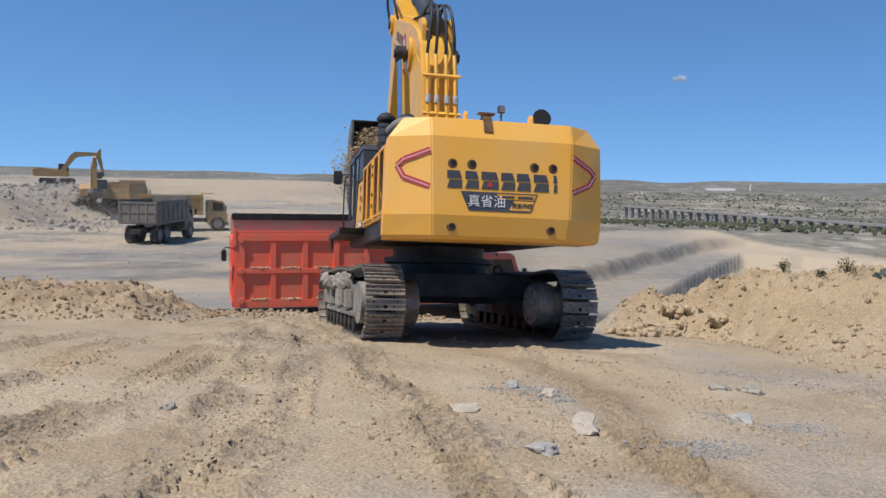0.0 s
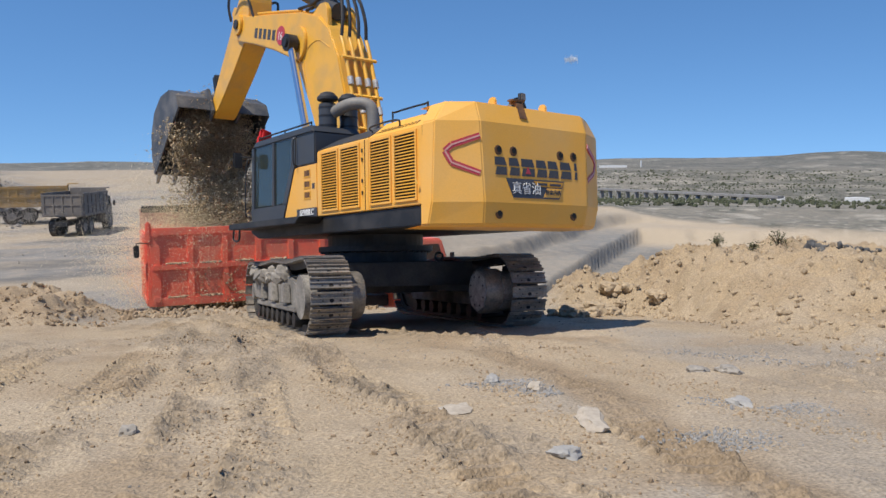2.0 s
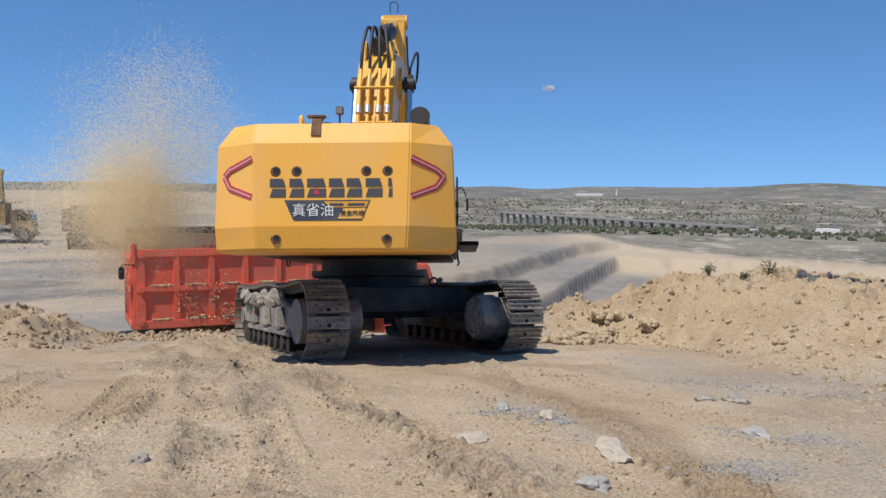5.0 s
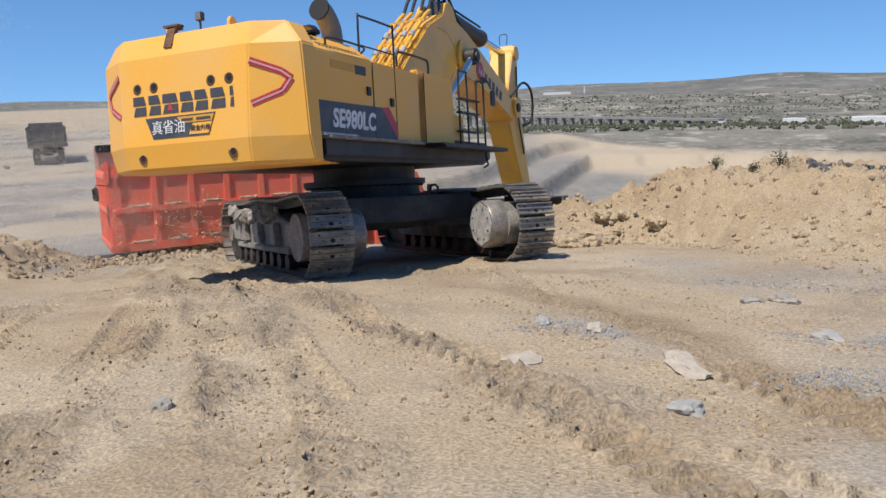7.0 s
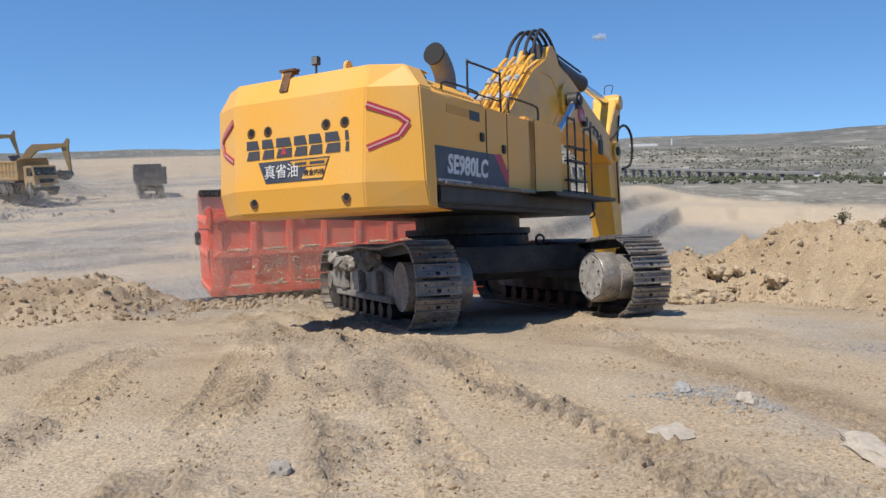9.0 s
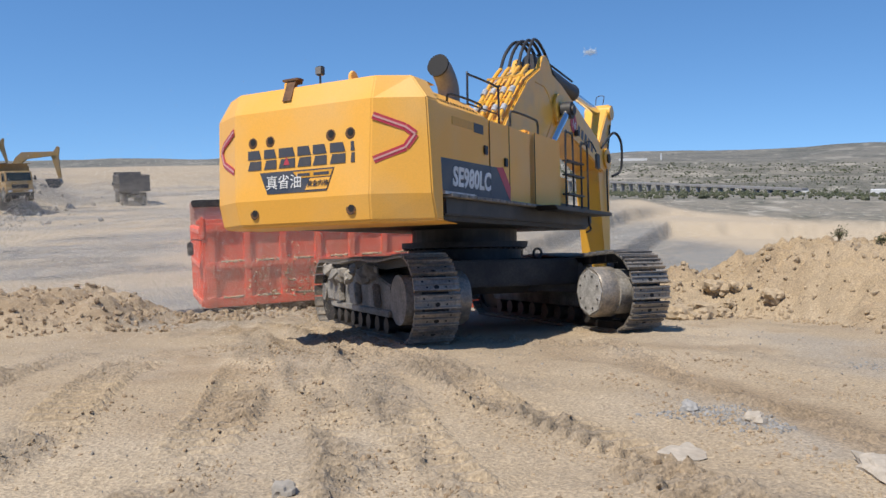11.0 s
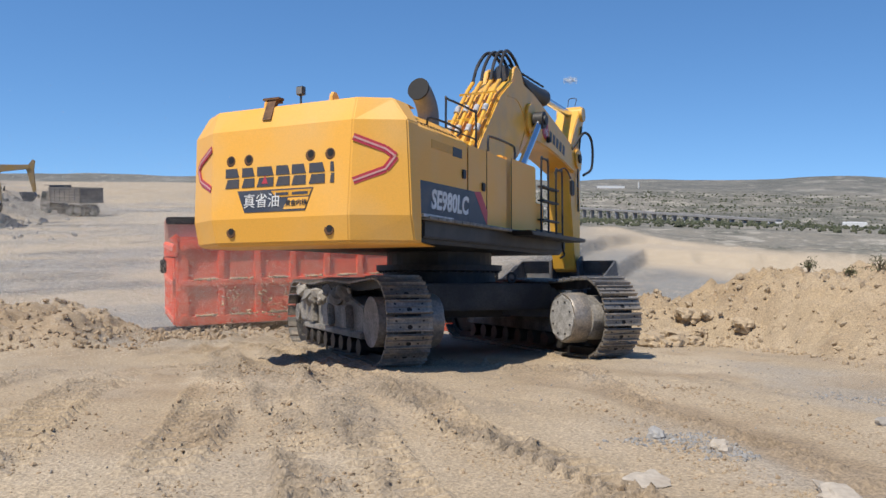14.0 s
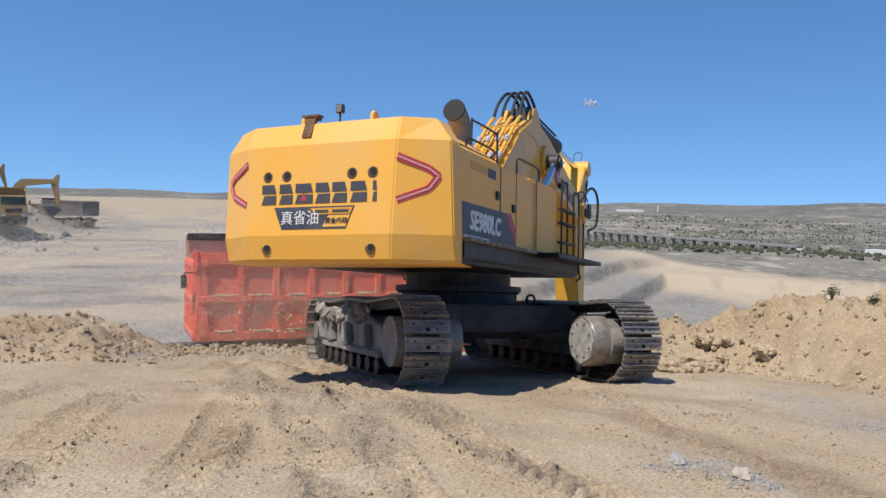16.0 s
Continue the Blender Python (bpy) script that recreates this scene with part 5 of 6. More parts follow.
# ---- small diggers on the far bank ----
def far_digger(label, at, swing, be, al):
    """A mid-sized crawler digger, a hundred metres off."""
    e = new("excavator")
    e.matrix_basis = at
    tagged(e, label, "excavator", "diggers on the far bank")
    for sx in (-1, 1):
        part("track", Shape().prism([(-2.0, 0.1), (-1.6, 0), (1.6, 0), (2.0, 0.1), (2.2, 0.5), (1.9, 0.95), (-1.9, 0.95), (-2.2, 0.5)], sx * 1.3 - 0.3, sx * 1.3 + 0.3), m_under, e, "dark crawler track", 0.05)
    turn = pose(0, 0, 0, 0, 0, swing)
    h = part("upper_structure", Shape().prism([(-2.9, 1.2), (1.6, 1.2), (1.6, 2.0), (-1.2, 2.3), (-2.6, 2.5), (-2.95, 2.0)], -1.4, 1.4), m_truckyel, e, "dusty yellow bodywork", 0.06, at=turn)
    part("cab", Shape().prism([(0.1, 1.9), (1.6, 1.9), (1.45, 3.0), (0.2, 3.05)], -1.4, -0.4), m_cab, h, "dark cab", 0.05)
    part("counterweight", Shape().box((0, -2.9, 1.75), (2.6, 0.5, 1.0)), m_truckyel, h, bevel=0.08)
    f = Vector((0, 0.6, 1.9))
    k = pose(0, 0, 0, be, 0, 0)
    out = [(0, -0.3), (0, 0.3), (2.2, 1.6), (3.0, 1.75), (5.6, 0.3), (5.6, -0.2), (3.0, 0.9), (2.4, 0.8)]
    part("boom", Shape().prism(out, -0.28, 0.28), m_truckyel, h, "yellow boom", 0.04, at=Matrix.Translation(f) @ k)
    tip = f + (k @ Vector((0, 5.5, 0)))
    part("arm", Shape().prism([(-0.8, 0.5), (-0.6, 0.7), (0.3, 0.4), (2.6, 0.15), (2.6, -0.15), (0, -0.3)], -0.2, 0.2), m_truckyel, h, "yellow dipper arm", 0.03, at=Matrix.Translation(tip) @ pose(0, 0, 0, al, 0, 0))
    end = tip + (pose(0, 0, 0, al, 0, 0) @ Vector((0, 2.6, 0)))
    part("bucket", Shape().prism([(0, 0), (-0.2, 0.4), (0.3, 1.0), (1.0, 0.9), (1.4, 0.0)], -0.7, 0.7), m_bucket, h, "dark bucket", 0.03, at=Matrix.Translation(end) @ pose(0, 0, 0, al - 100, 0, 0))
    return h


def polar(az, d, lift=0.0):
    x, y = OX + d * math.sin(radians(az)), OY + d * math.cos(radians(az))
    return x, y, ground_z(x, y) + lift


far_digger("dusty yellow digger on the grey bank, boom raised", pose(*polar(-9.9, 128), 0, 0, -20), -60, 28, -75)
reach = next(d for d in range(84, 115) if ground_z(*polar(-7.7, d)[:2]) > -1.2)
far_house = far_digger("dusty yellow digger loading a truck from the bank", pose(*polar(-7.7, reach), 0, 0, -10), -120, 30, -80)


# ---- viaduct across the valley ----
def bridge():
    b = new("railway_bridge")
    tagged(b, "long pale concrete viaduct on many piers", "bridge")
    p0 = Vector((OX + 1150 * math.sin(radians(28.6)), OY + 1150 * math.cos(radians(28.6)), 2.9 - 1150 * math.tan(radians(1.75))))
    p1 = Vector((OX + 800 * math.sin(radians(46)), OY + 800 * math.cos(radians(46)), 2.9 - 800 * math.tan(radians(2.55))))
    d = p1 - p0
    n = 28
    yaw = math.atan2(d.y, d.x)
    turn = Matrix.Rotation(yaw, 4, "Z")
    b.matrix_basis = Matrix.Translation(p0)
    part("deck", Shape().loft([[Vector((0, -4, 0)), Vector((0, 4, 0)), Vector((0, 4, 2.2)), Vector((0, -4, 2.2))], [turn.inverted() @ d + Vector((0, -4, 0)), turn.inverted() @ d + Vector((0, 4, 0)), turn.inverted() @ d + Vector((0, 4, 2.2)), turn.inverted() @ d + Vector((0, -4, 2.2))]]), m_concrete, b, "level concrete deck", at=turn)
    for k in range(n):
        q = d * ((k + 0.5) / n)
        g = ground_z(p0.x + q.x, p0.y + q.y) - p0.z - 1.5
        pier = Shape().loft([[(-1.1, -2.6, g), (1.1, -2.6, g), (1.1, 2.6, g), (-1.1, 2.6, g)], [(-0.9, -2.2, q.z - 1.2), (0.9, -2.2, q.z - 1.2), (0.9, 2.2, q.z - 1.2), (-0.9, 2.2, q.z - 1.2)], [(-1.4, -3.8, q.z), (1.4, -3.8, q.z), (1.4, 3.8, q.z), (-1.4, 3.8, q.z)]])
        part("pier", pier, m_concrete, b, at=Matrix.Translation((q.x, q.y, 0)) @ turn)


bridge()


def far_sheds():
    for az, d, w, h in ((35.0, 3300, 110, 9), (24.8, 3600, 30, 9), (50.5, 900, 22, 4), (45.8, 1050, 16, 4), (55, 620, 26, 4)):
        x, y, z = polar(az, d)
        s = Shape().prism([(-w / 2, -3), (w / 2, -3), (w / 2, h), (0, h * 1.12), (-w / 2, h)], -9, 9, "y")
        tagged(part("far_shed", s, m_white, at=pose(x, y, z, 0, 0, -az)), "long white shed far across the valley", "building", "far sheds")
    x, y, z = polar(36.9, 3300)
    tagged(part("far_tower", Shape().tube([(0, 0, -3), (0, 0, 26)], [3.5, 2.5], 8), m_white, at=pose(x, y, z)), "pale tower on the far plain", "tower")


far_sheds()


# ---- stones and clods ----
def rock(name, x, y, size, material, label, seed, sink=0.25):
    rnd = random.Random(seed)
    bm = bmesh.new()
    bmesh.ops.create_icosphere(bm, subdivisions=3, radius=1.0)
    o = Vector((seed * 3.1, seed * 1.7, 0))
    for v in bm.verts:
        k = 0.9 + 0.45 * noise.noise(v.co * 1.3 + o) + 0.25 * noise.noise(v.co * 2.9 + o) + 0.1 * noise.noise(v.co * 6 + o)
        c = v.co * k
        v.co = Vector((c.x, c.y, min(c.z, 0.75 + 0.15 * c.x)))
        v.co = Vector((v.co.x * size[0], v.co.y * size[1], v.co.z * size[2]))
    me = bpy.data.meshes.new(name)
    bm.to_mesh(me)
    bm.free()
    me.materials.append(material)
    ob = new(name, me)
    ob.matrix_basis = pose(x, y, ground_z(x, y) + size[2] * (0.62 - sink * 2), 0, 0, rnd.uniform(0, 180))
    return tagged(ob, label, "rock")


ST = "loose stones on the road"
tagged(rock("stone_slab", -1.30, -9.62, (0.33, 0.13, 0.085), m_stone, "pale sandstone slab half buried in the road", 1), group=ST).rotation_euler[2] = radians(66)
tagged(rock("stone", -2.06, -10.42, (0.13, 0.10, 0.08), m_bluestone, "blue-grey stone lying on the road", 2), group=ST)
tagged(rock("stone", -1.02, -8.24, (0.11, 0.09, 0.09), m_stone, "grey-white stone lying on the road", 3), group=ST)
tagged(rock("stone", -1.25, -7.70, (0.10, 0.08, 0.09), m_bluestone, "pale blue stone on a gravel patch", 4), group=ST)
tagged(rock("stone", 1.45, -8.20, (0.17, 0.10, 0.09), m_greyclod, "flat dark grey stone on the road", 5), group=ST)
tagged(rock("stone", 1.15, -8.05, (0.14, 0.09, 0.07), m_greyclod, "dull grey stone on the road", 6), group=ST)
tagged(rock("stone", -4.80, -8.45, (0.10, 0.09, 0.09), m_greyclod, "dark clod in a wheel rut", 7), group=ST)
tagged(rock("stone_slab", -2.13, -8.73, (0.22, 0.14, 0.02), m_stone, "pale crumbled patch of stone in the road", 8), group=ST)
tagged(rock("stone", 0.3, -9.6, (0.15, 0.10, 0.07), m_bluestone, "blue-grey stone among gravel", 9), group=ST)
BR = "boulders in the berm"
for k, (x, y, s) in enumerate(((3.95, -0.95, 0.40), (4.35, -1.15, 0.30), (4.70, -0.75, 0.44), (4.55, -0.30, 0.34), (5.05, -0.55, 0.30), (4.15, -0.35, 0.30), (5.45, -0.25, 0.36), (5.75, -1.45, 0.32), (3.75, -0.55, 0.24), (4.05, -1.25, 0.2), (4.45, -0.95, 0.22), (4.95, -1.0, 0.24), (5.3, -0.8, 0.2), (4.25, -0.7, 0.18), (5.6, -0.6, 0.22), (3.85, -1.2, 0.16))):
    tagged(rock("boulder", x, y, (s * 0.75, s * 0.62, s * 0.6), m_clod, "tan clay boulder in the earth berm", 20 + k, 0.16), group=BR)


def scatter(name, label, count, region, size, material, seed, keep=None):
    """Many loose lumps as one mesh."""
    rnd = random.Random(seed)
    pts = [(rnd.uniform(*region[0]), rnd.uniform(*region[1])) for _ in range(count)]
    if keep:
        pts = [p for p in pts if keep(*p, rnd)]
    xs, ys = np.array([p[0] for p in pts]), np.array([p[1] for p in pts])
    zs = height(xs, ys)[0]
    s = Shape()
    for x, y, z in zip(xs, ys, zs):
        r = size[0] * (size[1] / size[0]) ** (rnd.random() ** 2.2)
        clod(s, (x, y, z + r * 0.15), r, rnd)
    me = bpy.data.meshes.new(name)
    me.from_pydata(s.v, [], s.f)
    me.materials.append(material)
    return tagged(new(name, me), label, "clods", "", "stuff")


def on_track(x, y):
    return abs(x) < 2.3 and -3.3 < y < 3.3


patchy = lambda x, y, rnd: not on_track(x, y) and value_noise(np.array([x * 0.7]), np.array([y * 0.7]), 71)[0] > 0.35 + 0.4 * rnd.random()
scatter("pebbles", "small dry clods strewn over the road", 6500, ((-12, 7), (-14, 2)), (0.005, 0.017), m_clod, 61, patchy)
scatter("gravel", "grey gravel bits strewn over the road", 4200, ((-10, 6), (-13, 1)), (0.006, 0.022), m_greyclod, 62, patchy)


def along_ruts(name, label, count, lines, spread, size, material, seed):
    rnd = random.Random(seed)
    s, pts = Shape(), []
    while len(pts) < count:
        (x0, y0), (x1, y1) = rnd.choice(lines)
        u = rnd.random()
        x, y = x0 + (x1 - x0) * u + rnd.gauss(0, spread), y0 + (y1 - y0) * u + rnd.gauss(0, spread)
        if value_noise(np.array([x * 1.9]), np.array([y * 1.9]), seed)[0] > 0.42 and not on_track(x, y):
            pts.append((x, y))
    xs, ys = np.array(pts).T
    for x, y, z in zip(xs, ys, height(xs, ys)[0]):
        r = size[0] * (size[1] / size[0]) ** (rnd.random() ** 2)
        clod(s, (x, y, z + r * 0.1), r, rnd)
    me = bpy.data.meshes.new(name)
    me.from_pydata(s.v, [], s.f)
    me.materials.append(material)
    tagged(new(name, me), label, "clods", "", "stuff")


RUTS = [((-3.6, -1.5), (-5.9, -10.5)), ((-2.9, -3.0), (-4.4, -11.5)), ((-3.9, -5.0), (-4.7, -11)), ((-5.6, -5), (-8.2, -11)), ((-2.7, -6), (-3.2, -12)), ((-4.6, -1.0), (-3.2, -3.6)), ((0.8, -5), (0.2, -11)), ((-0.9, -6), (-2.0, -11.5))]
along_ruts("rut_crumbs", "crumbled dry earth along the wheel ruts", 8000, RUTS, 0.17, (0.005, 0.020), m_clod, 68)
along_ruts("rut_crusts", "broken crusts of darker earth in the ruts", 1600, RUTS, 0.24, (0.008, 0.032), m_damp, 69)
along_ruts("gravel_patches", "patches of grey-blue gravel on the road", 3200, [((-1.5, -7.6), (-0.9, -7.9)), ((-1.9, -10.3), (-1.5, -10.6)), ((-0.9, -10.3), (-0.5, -10.6)), ((-1.2, -8.2), (-0.6, -8.8)), ((2.0, -6.5), (3.2, -8.5)), ((0.2, -9.4), (0.8, -9.9))], 0.17, (0.006, 0.022), m_gravel, 70)


def in_berm(x, y, rnd):
    d, az = math.hypot(x - OX, y - OY), math.degrees(math.atan2(x - OX, y - OY))
    f = np.interp(az, [31, 36, 39.5, 42, 45, 50, 54], [17.2, 17.0, 16.3, 14.6, 12.9, 11.7, 10.2])
    return 31 < az < 60 and f - 0.3 < d < 20 and rnd.random() < (0.9 if az < 40 else 0.5)


scatter("berm_clods", "tan lumps of earth on the berm", 12000, ((2.5, 11), (-10, 3)), (0.008, 0.085), m_clod, 63, in_berm)
scatter("mound_clods", "dug brown lumps heaped along the bench", 10000, ((-19, -4.6), (1.5, 7.5)), (0.012, 0.075), m_damp, 64, lambda x, y, r: r.random() < 0.75)
scatter("edge_clods", "dug lumps along the truck side", 900, ((-4.8, 1.5), (3.6, 5.4)), (0.025, 0.11), m_damp, 65, lambda x, y, r: not on_track(x, y))
scatter("bank_rubble", "grey rubble on the far bank", 1800, ((-45, -8), (62, 100)), (0.10, 0.5), m_greyclod, 66, lambda x, y, r: r.random() < 0.2 + 0.8 * step(-4.0, -7.5, np.array([math.degrees(math.atan2(x - OX, y - OY))]))[0] and y - OY > 76 - (x + 12) * 0.3)
scatter("floor_rubble", "scattered rubble on the quarry floor", 140, ((-16, 4), (14, 60)), (0.04, 0.09), m_greyclod, 67)


def on_crest(x, y, rnd):
    d, az = math.hypot(x - OX, y - OY), math.degrees(math.atan2(x - OX, y - OY))
    return 47.5 < az < 62 and 17.2 < d < 18.8


scatter("dark_rubble", "dark grey broken rock along the berm's crest", 2600, ((6, 13), (-8, 0)), (0.03, 0.16), m_darkrock, 72, on_crest)


def far_scrub():
    rnd = np.random.RandomState(77)
    n = 15000
    d, az = 300 * (2900 / 300) ** (rnd.rand(n) ** 0.55), rnd.uniform(-16, 60, n)
    x, y = OX + d * np.sin(np.radians(az)), OY + d * np.cos(np.radians(az))
    keep = (fbm(x * 0.005, y * 0.005, 3, 91) + 0.5 * rnd.rand(n) > 0.12) & ((az > 16) | (d > 520))
    x, y, d = x[keep], y[keep], d[keep]
    z = height(x, y)[0]
    s, r = Shape(), random.Random(8)
    for a, b, c, q in zip(x, y, z, d):
        clod(s, (a, b, c + 0.4), (0.6 + 1.5 * r.random() ** 2) * (0.6 + q / 1500), r)
    me = bpy.data.meshes.new("far_scrub")
    me.from_pydata(s.v, [], s.f)
    me.materials.append(m_scrub)
    tagged(new("far_scrub", me), "dark scattered bushes over the far valley", "scrub", "", "stuff")


far_scrub()


# ---- shrubs on the berm ----
def shrub(x, y, h, seed):
    rnd = random.Random(seed)
    tw, lf = Shape(), Shape()
    for _ in range(14):
        a, b = rnd.uniform(0, 6.3), rnd.uniform(0.15, 0.6)
        top = Vector((math.cos(a) * b * h, math.sin(a) * b * h, h * rnd.uniform(0.6, 1.0)))
        tw.tube([(0, 0, -0.05), top * 0.5 + Vector((0, 0, 0.05)), top], [0.008, 0.006, 0.003], 4)
        for _ in range(13):
            p = top * rnd.uniform(0.35, 1.05) + Vector((rnd.gauss(0, 0.05), rnd.gauss(0, 0.05), rnd.gauss(0, 0.04)))
            u, v = Vector((rnd.gauss(0, 1), rnd.gauss(0, 1), rnd.gauss(0, 1))).normalized(), Vector((rnd.gauss(0, 1), rnd.gauss(0, 1), rnd.gauss(0, 1))).normalized()
            lf.add([p, p + u * 0.035 + v * 0.010, p + u * 0.07, p + u * 0.035 - v * 0.010], [(0, 1, 2, 3)])
    b = new("shrub")
    b.matrix_basis = pose(x, y, ground_z(x, y))
    tagged(b, "small dry green shrub on the earth berm", "shrub", "shrubs on the berm")
    part("twigs", tw, m_twig, b)
    part("leaves", lf, m_leaf, b)


for k, (az, d, h) in enumerate(((46.2, 17.8, 0.36), (42.3, 18.0, 0.20), (44.6, 18.0, 0.11))):
    x, y, _ = polar(az, d)
    shrub(x, y, h, 80 + k)


# ---- falling earth and dust ----
def lump_cloud(name, label, category, n, spread, size, material, seed, sides=4):
    """Loose earth in the air: many tiny lumps (sides 4) or flakes (sides 3) in one piece, thick in the middle."""
    rnd = np.random.RandomState(seed)
    c = rnd.normal(0, 1, (n, 3)) * np.array(spread)
    c = np.clip(c, -1.7 * np.array(spread), 1.7 * np.array(spread)) if sides == 4 else c
    c = c * (1 + 0.35 * np.sin(c[:, [1, 2, 0]] / np.array(spread) * 2.1 + seed))
    r = size[0] * (size[1] / size[0]) ** (rnd.rand(n) ** 2)
    dirs = rnd.normal(0, 1, (n, sides, 3))
    dirs /= np.linalg.norm(dirs, axis=2, keepdims=True)
    v = (c[:, None] + dirs * r[:, None, None]).reshape(-1, 3)
    base = np.arange(n)[:, None] * sides
    f = np.concatenate([base + np.array(q) for q in (((0, 1, 2), (0, 2, 3), (0, 3, 1), (1, 3, 2)) if sides == 4 else ((0, 1, 2),))])
    me = bpy.data.meshes.new(name)
    me.vertices.add(len(v))
    me.vertices.foreach_set("co", v.ravel())
    me.loops.add(f.size)
    me.loops.foreach_set("vertex_index", f.ravel().astype(np.int32))
    me.polygons.add(len(f))
    me.polygons.foreach_set("loop_start", np.arange(0, f.size, 3, dtype=np.int32))
    me.update(calc_edges=True)
    me.materials.append(material)
    return tagged(new(name, me), label, category, "", "stuff")


spill = [lump_cloud("falling_earth", "brown earth pouring from the bucket", "falling earth", 7000, (0.58, 0.38, 0.42), (0.014, 0.055), m_fall, 100 + k, 4) for k in range(27)]
dust = [lump_cloud("dust_cloud", "tan dust rising over the loaded truck", "dust", 30000, (0.62 + 0.12 * (k % 3), 0.85, 0.72), (0.011, 0.023), m_dust, 130 + k, 3) for k in range(14)]
haze = [lump_cloud("dust_haze", "thin pale dust drifting over the quarry floor", "dust", 125000, (3.0, 1.7, 0.85), (0.005, 0.009), m_haze, 160 + k, 3) for k in range(4)]
far_dust = [lump_cloud("floor_dust", "pale dust hanging over the quarry floor", "dust", 60000, (9, 8, 0.9), (0.02, 0.036), m_haze, 175 + k, 3) for k in range(4)]
pit_dust = [lump_cloud("pit_dust", "thin pale dust blowing over the pit", "dust", 40000, (6, 5, 1.0), (0.009, 0.018), m_haze, 181 + k, 3) for k in range(2)]
x, y, z = OX + 3200 * math.sin(radians(32.0)), OY + 3200 * math.cos(radians(32.0)), 2.9 + 3200 * math.tan(radians(7.05))
lump_cloud("small_cloud", "tiny white cloud in a clear blue sky", "cloud", 900, (11, 5, 7), (0.8, 2.6), m_cloud, 190).matrix_basis = pose(x, y, z, 0, 0, -32)
load = Shape()
_r = random.Random(9)
for _ in range(420):
    u, w = _r.uniform(-1, 1), _r.uniform(0.3, 6.0)
    clod(load, (u * 0.95, w, 2.55 + 0.75 * math.exp(-((w - 2.6) / 1.7) ** 2) * (1 - 0.5 * u * u) + _r.uniform(-0.1, 0.05)), _r.uniform(0.10, 0.22), _r)
me = bpy.data.meshes.new("loaded_earth")
me.from_pydata(load.v, [], load.f)
me.materials.append(m_damp)
heap = tagged(new("loaded_earth", me), "heap of brown earth lying in the truck bed", "earth heap", "", "stuff")
heap.matrix_basis = RED_AT


# ---- everything that moves ----
def rows_at(table, t):
    ts = [r[0] for r in table]
    return [float(np.interp(t, ts, [r[k] for r in table])) for k in range(1, len(table[0]))]


def glide(table, t):
    """Smooth interpolation of a small table."""
    ts = np.array([r[0] for r in table])
    i = int(np.clip(np.searchsorted(ts, t, "right") - 1, 0, len(ts) - 2))
    out = []
    for k in range(1, len(table[0])):
        v = [r[k] for r in table]
        m = [(v[j + 1] - v[j - 1]) / (ts[j + 1] - ts[j - 1]) if 0 < j < len(ts) - 1 and (v[j + 1] - v[j]) * (v[j] - v[j - 1]) > 0 else 0.0 for j in range(len(ts))]
        h = ts[i + 1] - ts[i]
        u = min(max((t - ts[i]) / h, 0), 1)
        out.append((2 * u ** 3 - 3 * u ** 2 + 1) * v[i] + (u ** 3 - 2 * u ** 2 + u) * h * m[i] + (3 * u ** 2 - 2 * u ** 3) * v[i + 1] + (u ** 3 - u ** 2) * h * m[i + 1])
    return out


# seconds, swing, boom, arm and bucket angles in degrees
DIG = [
    (0.0, -4.0, 48.5, -68, -95), (0.5, 4.4, 46.4, -56.5, -62), (1.0, 10.6, 43.1, -44, -50), (1.5, 12.9, 41.5, -42.0, -43), (2.0, 14.0, 41.3, -42, -40), (2.5, 14.2, 41.3, -42.5, -35),
    (3.0, 11.8, 41.8, -43.4, -25), (3.5, 5.9, 41.8, -46.8, -22), (4.0, -2.6, 41.2, -51, -32), (4.5, -14.1, 40.7, -51, -50), (5.0, -26.1, 37.5, -45, -70), (5.2, -30.6, 34.5, -42, -78), (6.2, -47.5, 17.0, -50, -92),
    (7.0, -51.6, 6.5, -66, -100), (7.5, -51.7, 4.8, -70.1, -104), (8.5, -51.0, 6.5, -74.5, -112), (9.0, -51.0, 7.8, -80.0, -118), (11.3, -49.9, 9.5, -84, -140), (12.5, -49.3, 10.2, -84.9, -150),
    (13.5, -49.4, 13.0, -84.2, -158), (14.5, -49.4, 16.1, -83.3, -165), (15.5, -46.4, 9.2, -84.6, -168), (16.0, -46.1, 8.5, -84.8, -170)]


def bones(t):
    sw, be, al, ga = glide(DIG, t)
    turn = pose(0, 0, 0, 0, 0, sw)
    b = Matrix.Translation((0, *FOOT)) @ pose(0, 0, 0, be)
    pv = b @ Vector((0, BOOM, 0))
    a = Matrix.Translation(pv) @ pose(0, 0, 0, al)
    k = Matrix.Translation(a @ Vector((0, ARM, 0))) @ pose(0, 0, 0, ga)
    return turn, b, a, k


def along(p, q):
    """A pose at p whose y axis points at q, in the plane of the boom."""
    d = q - p
    return Matrix.Translation(p) @ pose(0, 0, 0, math.degrees(math.atan2(d.z, d.y)))


def bucket_world(t, p):
    turn, b, a, k = bones(t)
    return BASE @ turn @ k @ Vector(p)


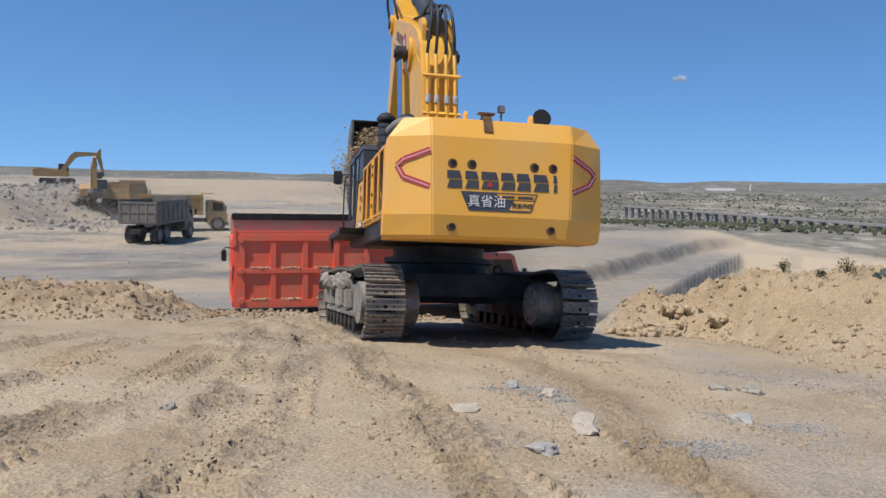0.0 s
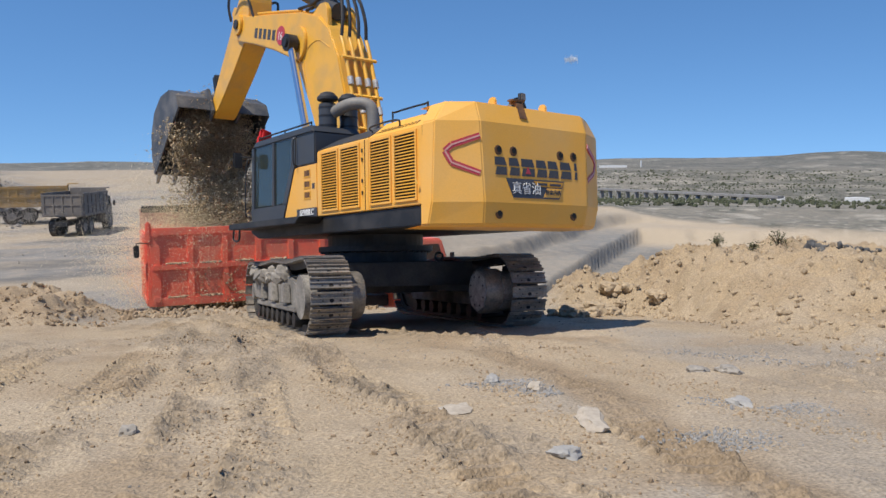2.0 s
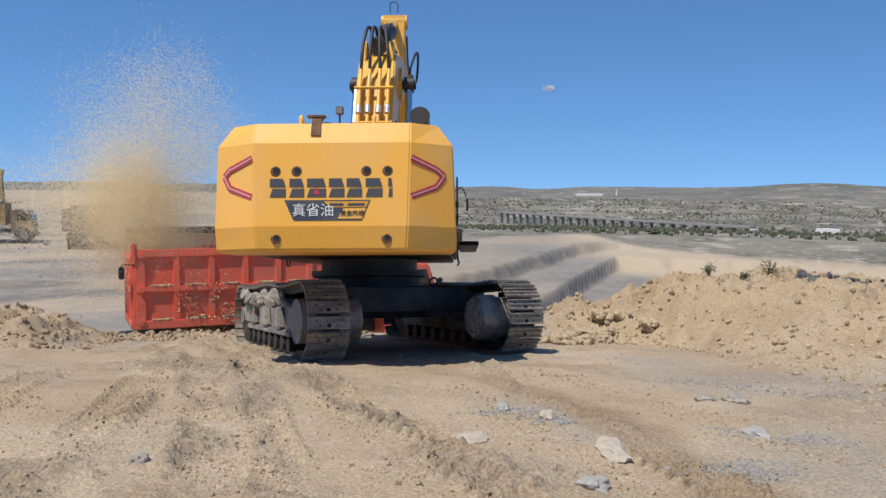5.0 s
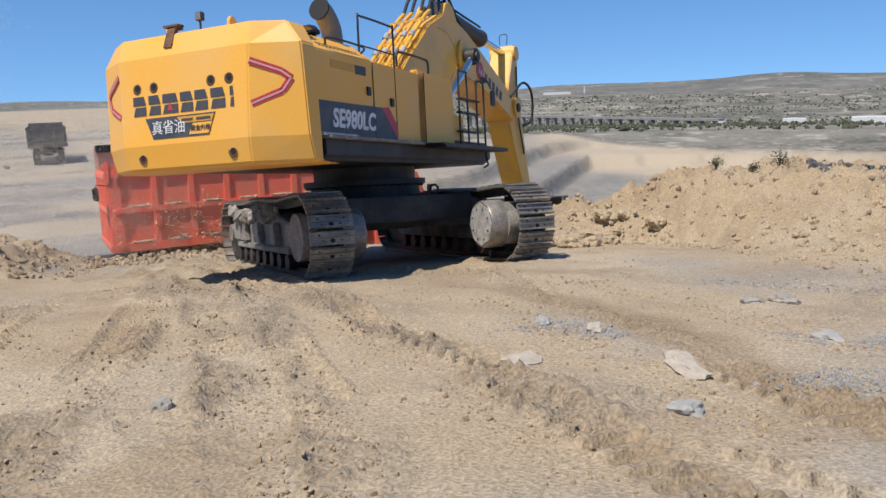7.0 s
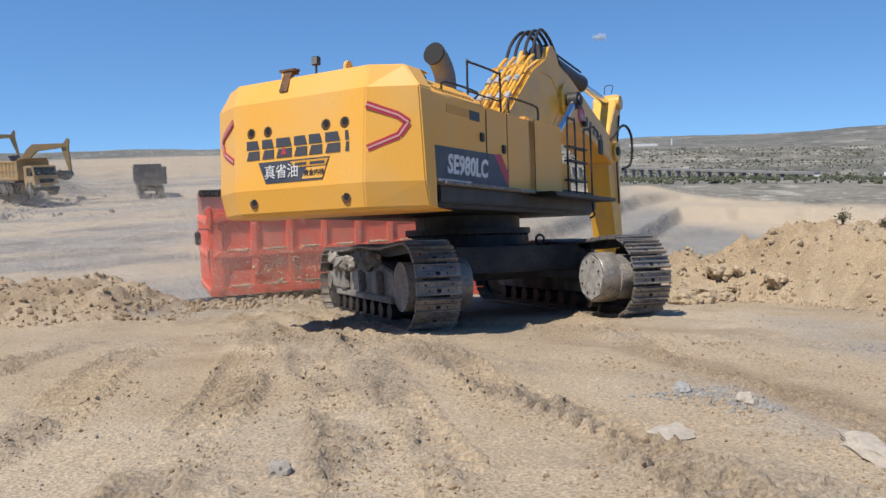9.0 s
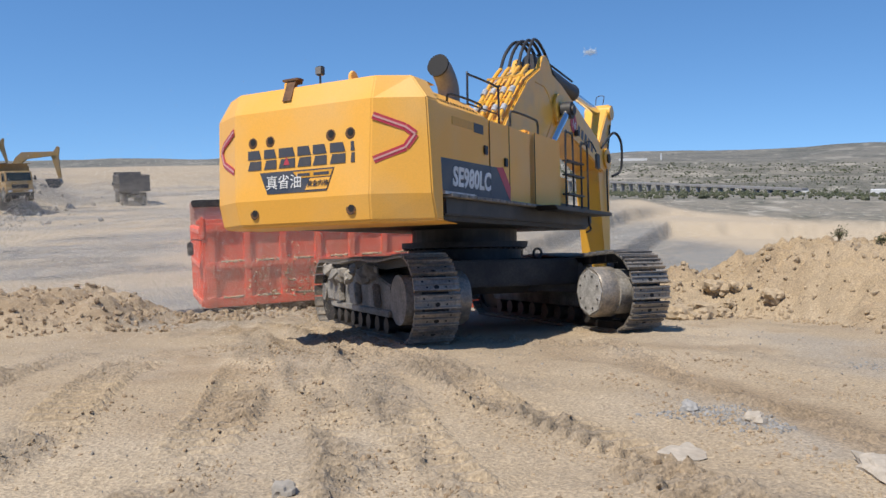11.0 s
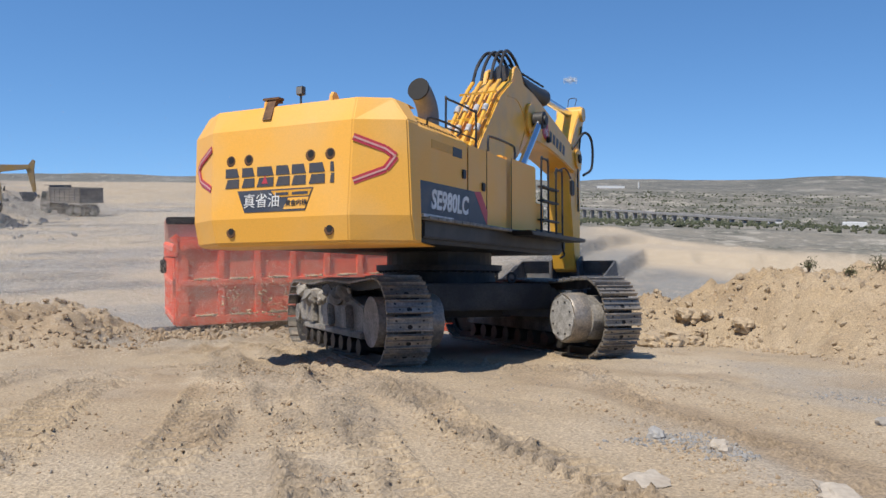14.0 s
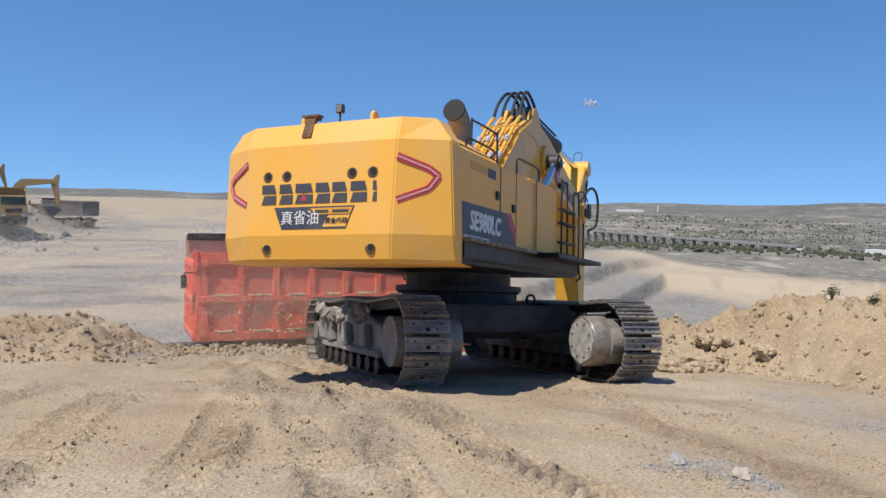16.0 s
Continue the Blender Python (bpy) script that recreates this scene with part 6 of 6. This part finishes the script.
def motions():
    ts = [0.25 * i for i in range(65)]
    poses = {ob: [] for ob in (upper, boom, arm, bucket, arm_barrel, arm_rod, *barrels, *rods)}
    for t in ts:
        turn, b, a, k = bones(t)
        for ob, m in ((upper, turn), (boom, turn @ b), (arm, turn @ a), (bucket, turn @ k)):
            poses[ob].append((t, m))
        for i, sx in enumerate((-1, 1)):
            p, q = Vector((sx * 0.62, 1.05, 2.12)), b @ Vector((sx * 0.62, 3.89, 1.27))
            poses[barrels[i]].append((t, turn @ along(p, q)))
            poses[rods[i]].append((t, turn @ Matrix.Translation(q) @ along(p, q).to_3x3().to_4x4()))
        p, q = b @ Vector((0, 3.5, 2.36)), a @ Vector((0, -1.24, 0.94))
        poses[arm_barrel].append((t, turn @ along(p, q)))
        poses[arm_rod].append((t, turn @ Matrix.Translation(q) @ along(p, q).to_3x3().to_4x4()))
    for ob, rows in poses.items():
        walk(ob, rows)

    # trucks on the quarry floor: seconds, place, heading (0 away, positive to the left)
    def drive(ob, table):
        rows = []
        for t in [0.5 * i for i in range(33)]:
            x, y, yaw = glide(table, t)
            rows.append((t, pose(x, y, ground_z(x, y) - 0.03, 0, 0, yaw)))
        walk(ob, rows)

    drive(grey_truck, [(0, -10.4, 50.0, -20), (1.5, -8.9, 52.3, -19), (2.5, -7.3, 55.5, -16), (3.5, -6.2, 56.5, -12), (5, -5.0, 60.0, -5), (7.5, -4.5, 69.0, 0), (9, -4.3, 78.5, 2), (11.3, -5.0, 82, 8), (12.5, -5.6, 84, 16), (14.5, -7.4, 92, 44), (16, -9.6, 95, 56)])
    # this one backs up to the digger
    drive(yellow_truck, [(0, -11.7, 65, -86), (0.6, -11.8, 65, -86), (1.5, -13.4, 67.5, -88), (2.5, -14.6, 69.5, -90), (3.5, -15.6, 69.5, -92), (5, -17.0, 70, -96), (6.5, -18.8, 74, -112), (8.5, -18.6, 79, -140), (11.3, -18.4, 81, -158), (16, -18.4, 81.5, -160)])
    drive(loading_truck, [(0, -15.6, 81, -12), (1.0, -15.9, 81, -4), (3.0, -18.5, 83.5, 20), (5.0, -24, 90, 46), (7.5, -34, 97, 66), (11, -48, 104, 76), (16, -66, 110, 80)])

    # earth slides out of the bucket, falls and stays in the truck bed
    rnd = random.Random(3)
    bed = RED_AT @ Vector((0.1, 2.1, 2.25))
    for k, ob in enumerate(spill):
        leave = 0.05 + 0.095 * k
        inside = (rnd.uniform(-0.55, 0.55), rnd.uniform(0.9, 1.5), 0.45)
        rows = []
        for t in [0.1 * i for i in range(34)] + [3.6, 4, 5, 8, 12, 16]:
            if t <= leave:
                p = bucket_world(t, inside)
            else:
                p0 = bucket_world(leave, inside)
                fall = min(1.0, (t - leave) / 0.8)
                end = bed + Vector((rnd.uniform(-0.02, 0.02), 0, 0)) + Vector((0.35 * (k % 3 - 1), 0.12 * (k % 2), -0.25))
                p = p0.lerp(end, fall)
                p.z = p0.z + (end.z - p0.z) * fall ** 1.4
            rows.append((t, Matrix.Translation(p) @ pose(0, 0, 0, 12 * math.sin(t + k), 12 * math.sin(k) + min(t, 4) * 5, 30 + 10 * k)))
        walk(ob, rows)

    # dust boils up out of the bed, rises, leans and is carried off
    for k, ob in enumerate(dust):
        born = 0.5 + 0.18 * k
        x0, y0 = 0.55 * (k % 3 - 1), 0.4 * (k % 2)
        rows = []
        for t in [0.25 * i for i in range(22)] + [5.8, 6.4, 7.0, 7.6, 9, 11.3, 13, 16]:
            age = max(0.0, t - born)
            rise = (0.60 + 0.28 * (k % 5)) * age if k % 3 else 0.40 * age
            gone = max(0.0, t - 5.2)
            p = bed + Vector((-0.8 + x0 - (0.06 + 0.18 * (k % 4)) * age - 2.0 * gone - 0.6 * gone ** 2, y0 + 0.1 * age + 2.5 * gone, -0.5 + min(rise, 6.0) + 0.4 * age * (k % 3 == 0)))
            p.z -= 3.4 * max(0.0, 1 - age / 0.5)
            rows.append((t, Matrix.Translation(p) @ pose(0, 0, 0, 5 * min(age, 6), 4 * min(age, 6), 20 * k + 9 * min(age, 6))))
        walk(ob, rows)
    # thin haze drifts in over the truck afterwards
    for k, ob in enumerate(haze):
        rows = []
        hx, hy, hz = ((-5.0, 4.2, 0.1), (-2.6, 4.3, 0.3), (-7.6, 6.5, 0.2), (-4.2, 9.8, 0.5))[k]
        for t in (0, 4, 5.2, 6.0, 6.8, 7.3, 9, 11.3, 13, 16):
            away = 1 - float(step(5.3, 7.4, np.array([t]))[0])
            rows.append((t, pose(hx - 26 * away + 0.05 * (t - 9), hy + 6 * away, hz - 0.0 + 0.02 * (t - 9), 0, 0, 15 * k + 1.5 * t)))
        walk(ob, rows)
    for ob, (x, y, vx) in zip(far_dust, ((-26, 48, 0.5), (-8, 72, 0.35), (-22, 78, 0.2), (6, 62, 0.3))):
        walk(ob, [(t, pose(x + vx * t, y, ground_z(x + vx * t, y) + 1.0 + 0.01 * t, 0, 0, 1.2 * t)) for t in (0, 4, 8, 12, 16)])
    # dust from the digging blows out over the pit
    for ob, (x, y, z) in zip(pit_dust, ((13, 20, -1.6), (21, 30, -2.6))):
        rows = []
        for t in (0, 3, 5, 6, 7, 8, 10, 12, 14, 16):
            back = 1 - float(step(4.0, 7.6, np.array([t]))[0])
            rows.append((t, pose(x - 13 * back + 0.12 * t, y + 16 * back, z - 2.5 * back, 0, 0, 2 * t)))
        walk(ob, rows)
    walk(far_house, [(t, pose(0, 0, 0, 0, 0, a)) for t, a in ((0, -160), (2, -165), (3, -130), (4, -100), (6, -95), (9, -88), (16, -84))])


motions()
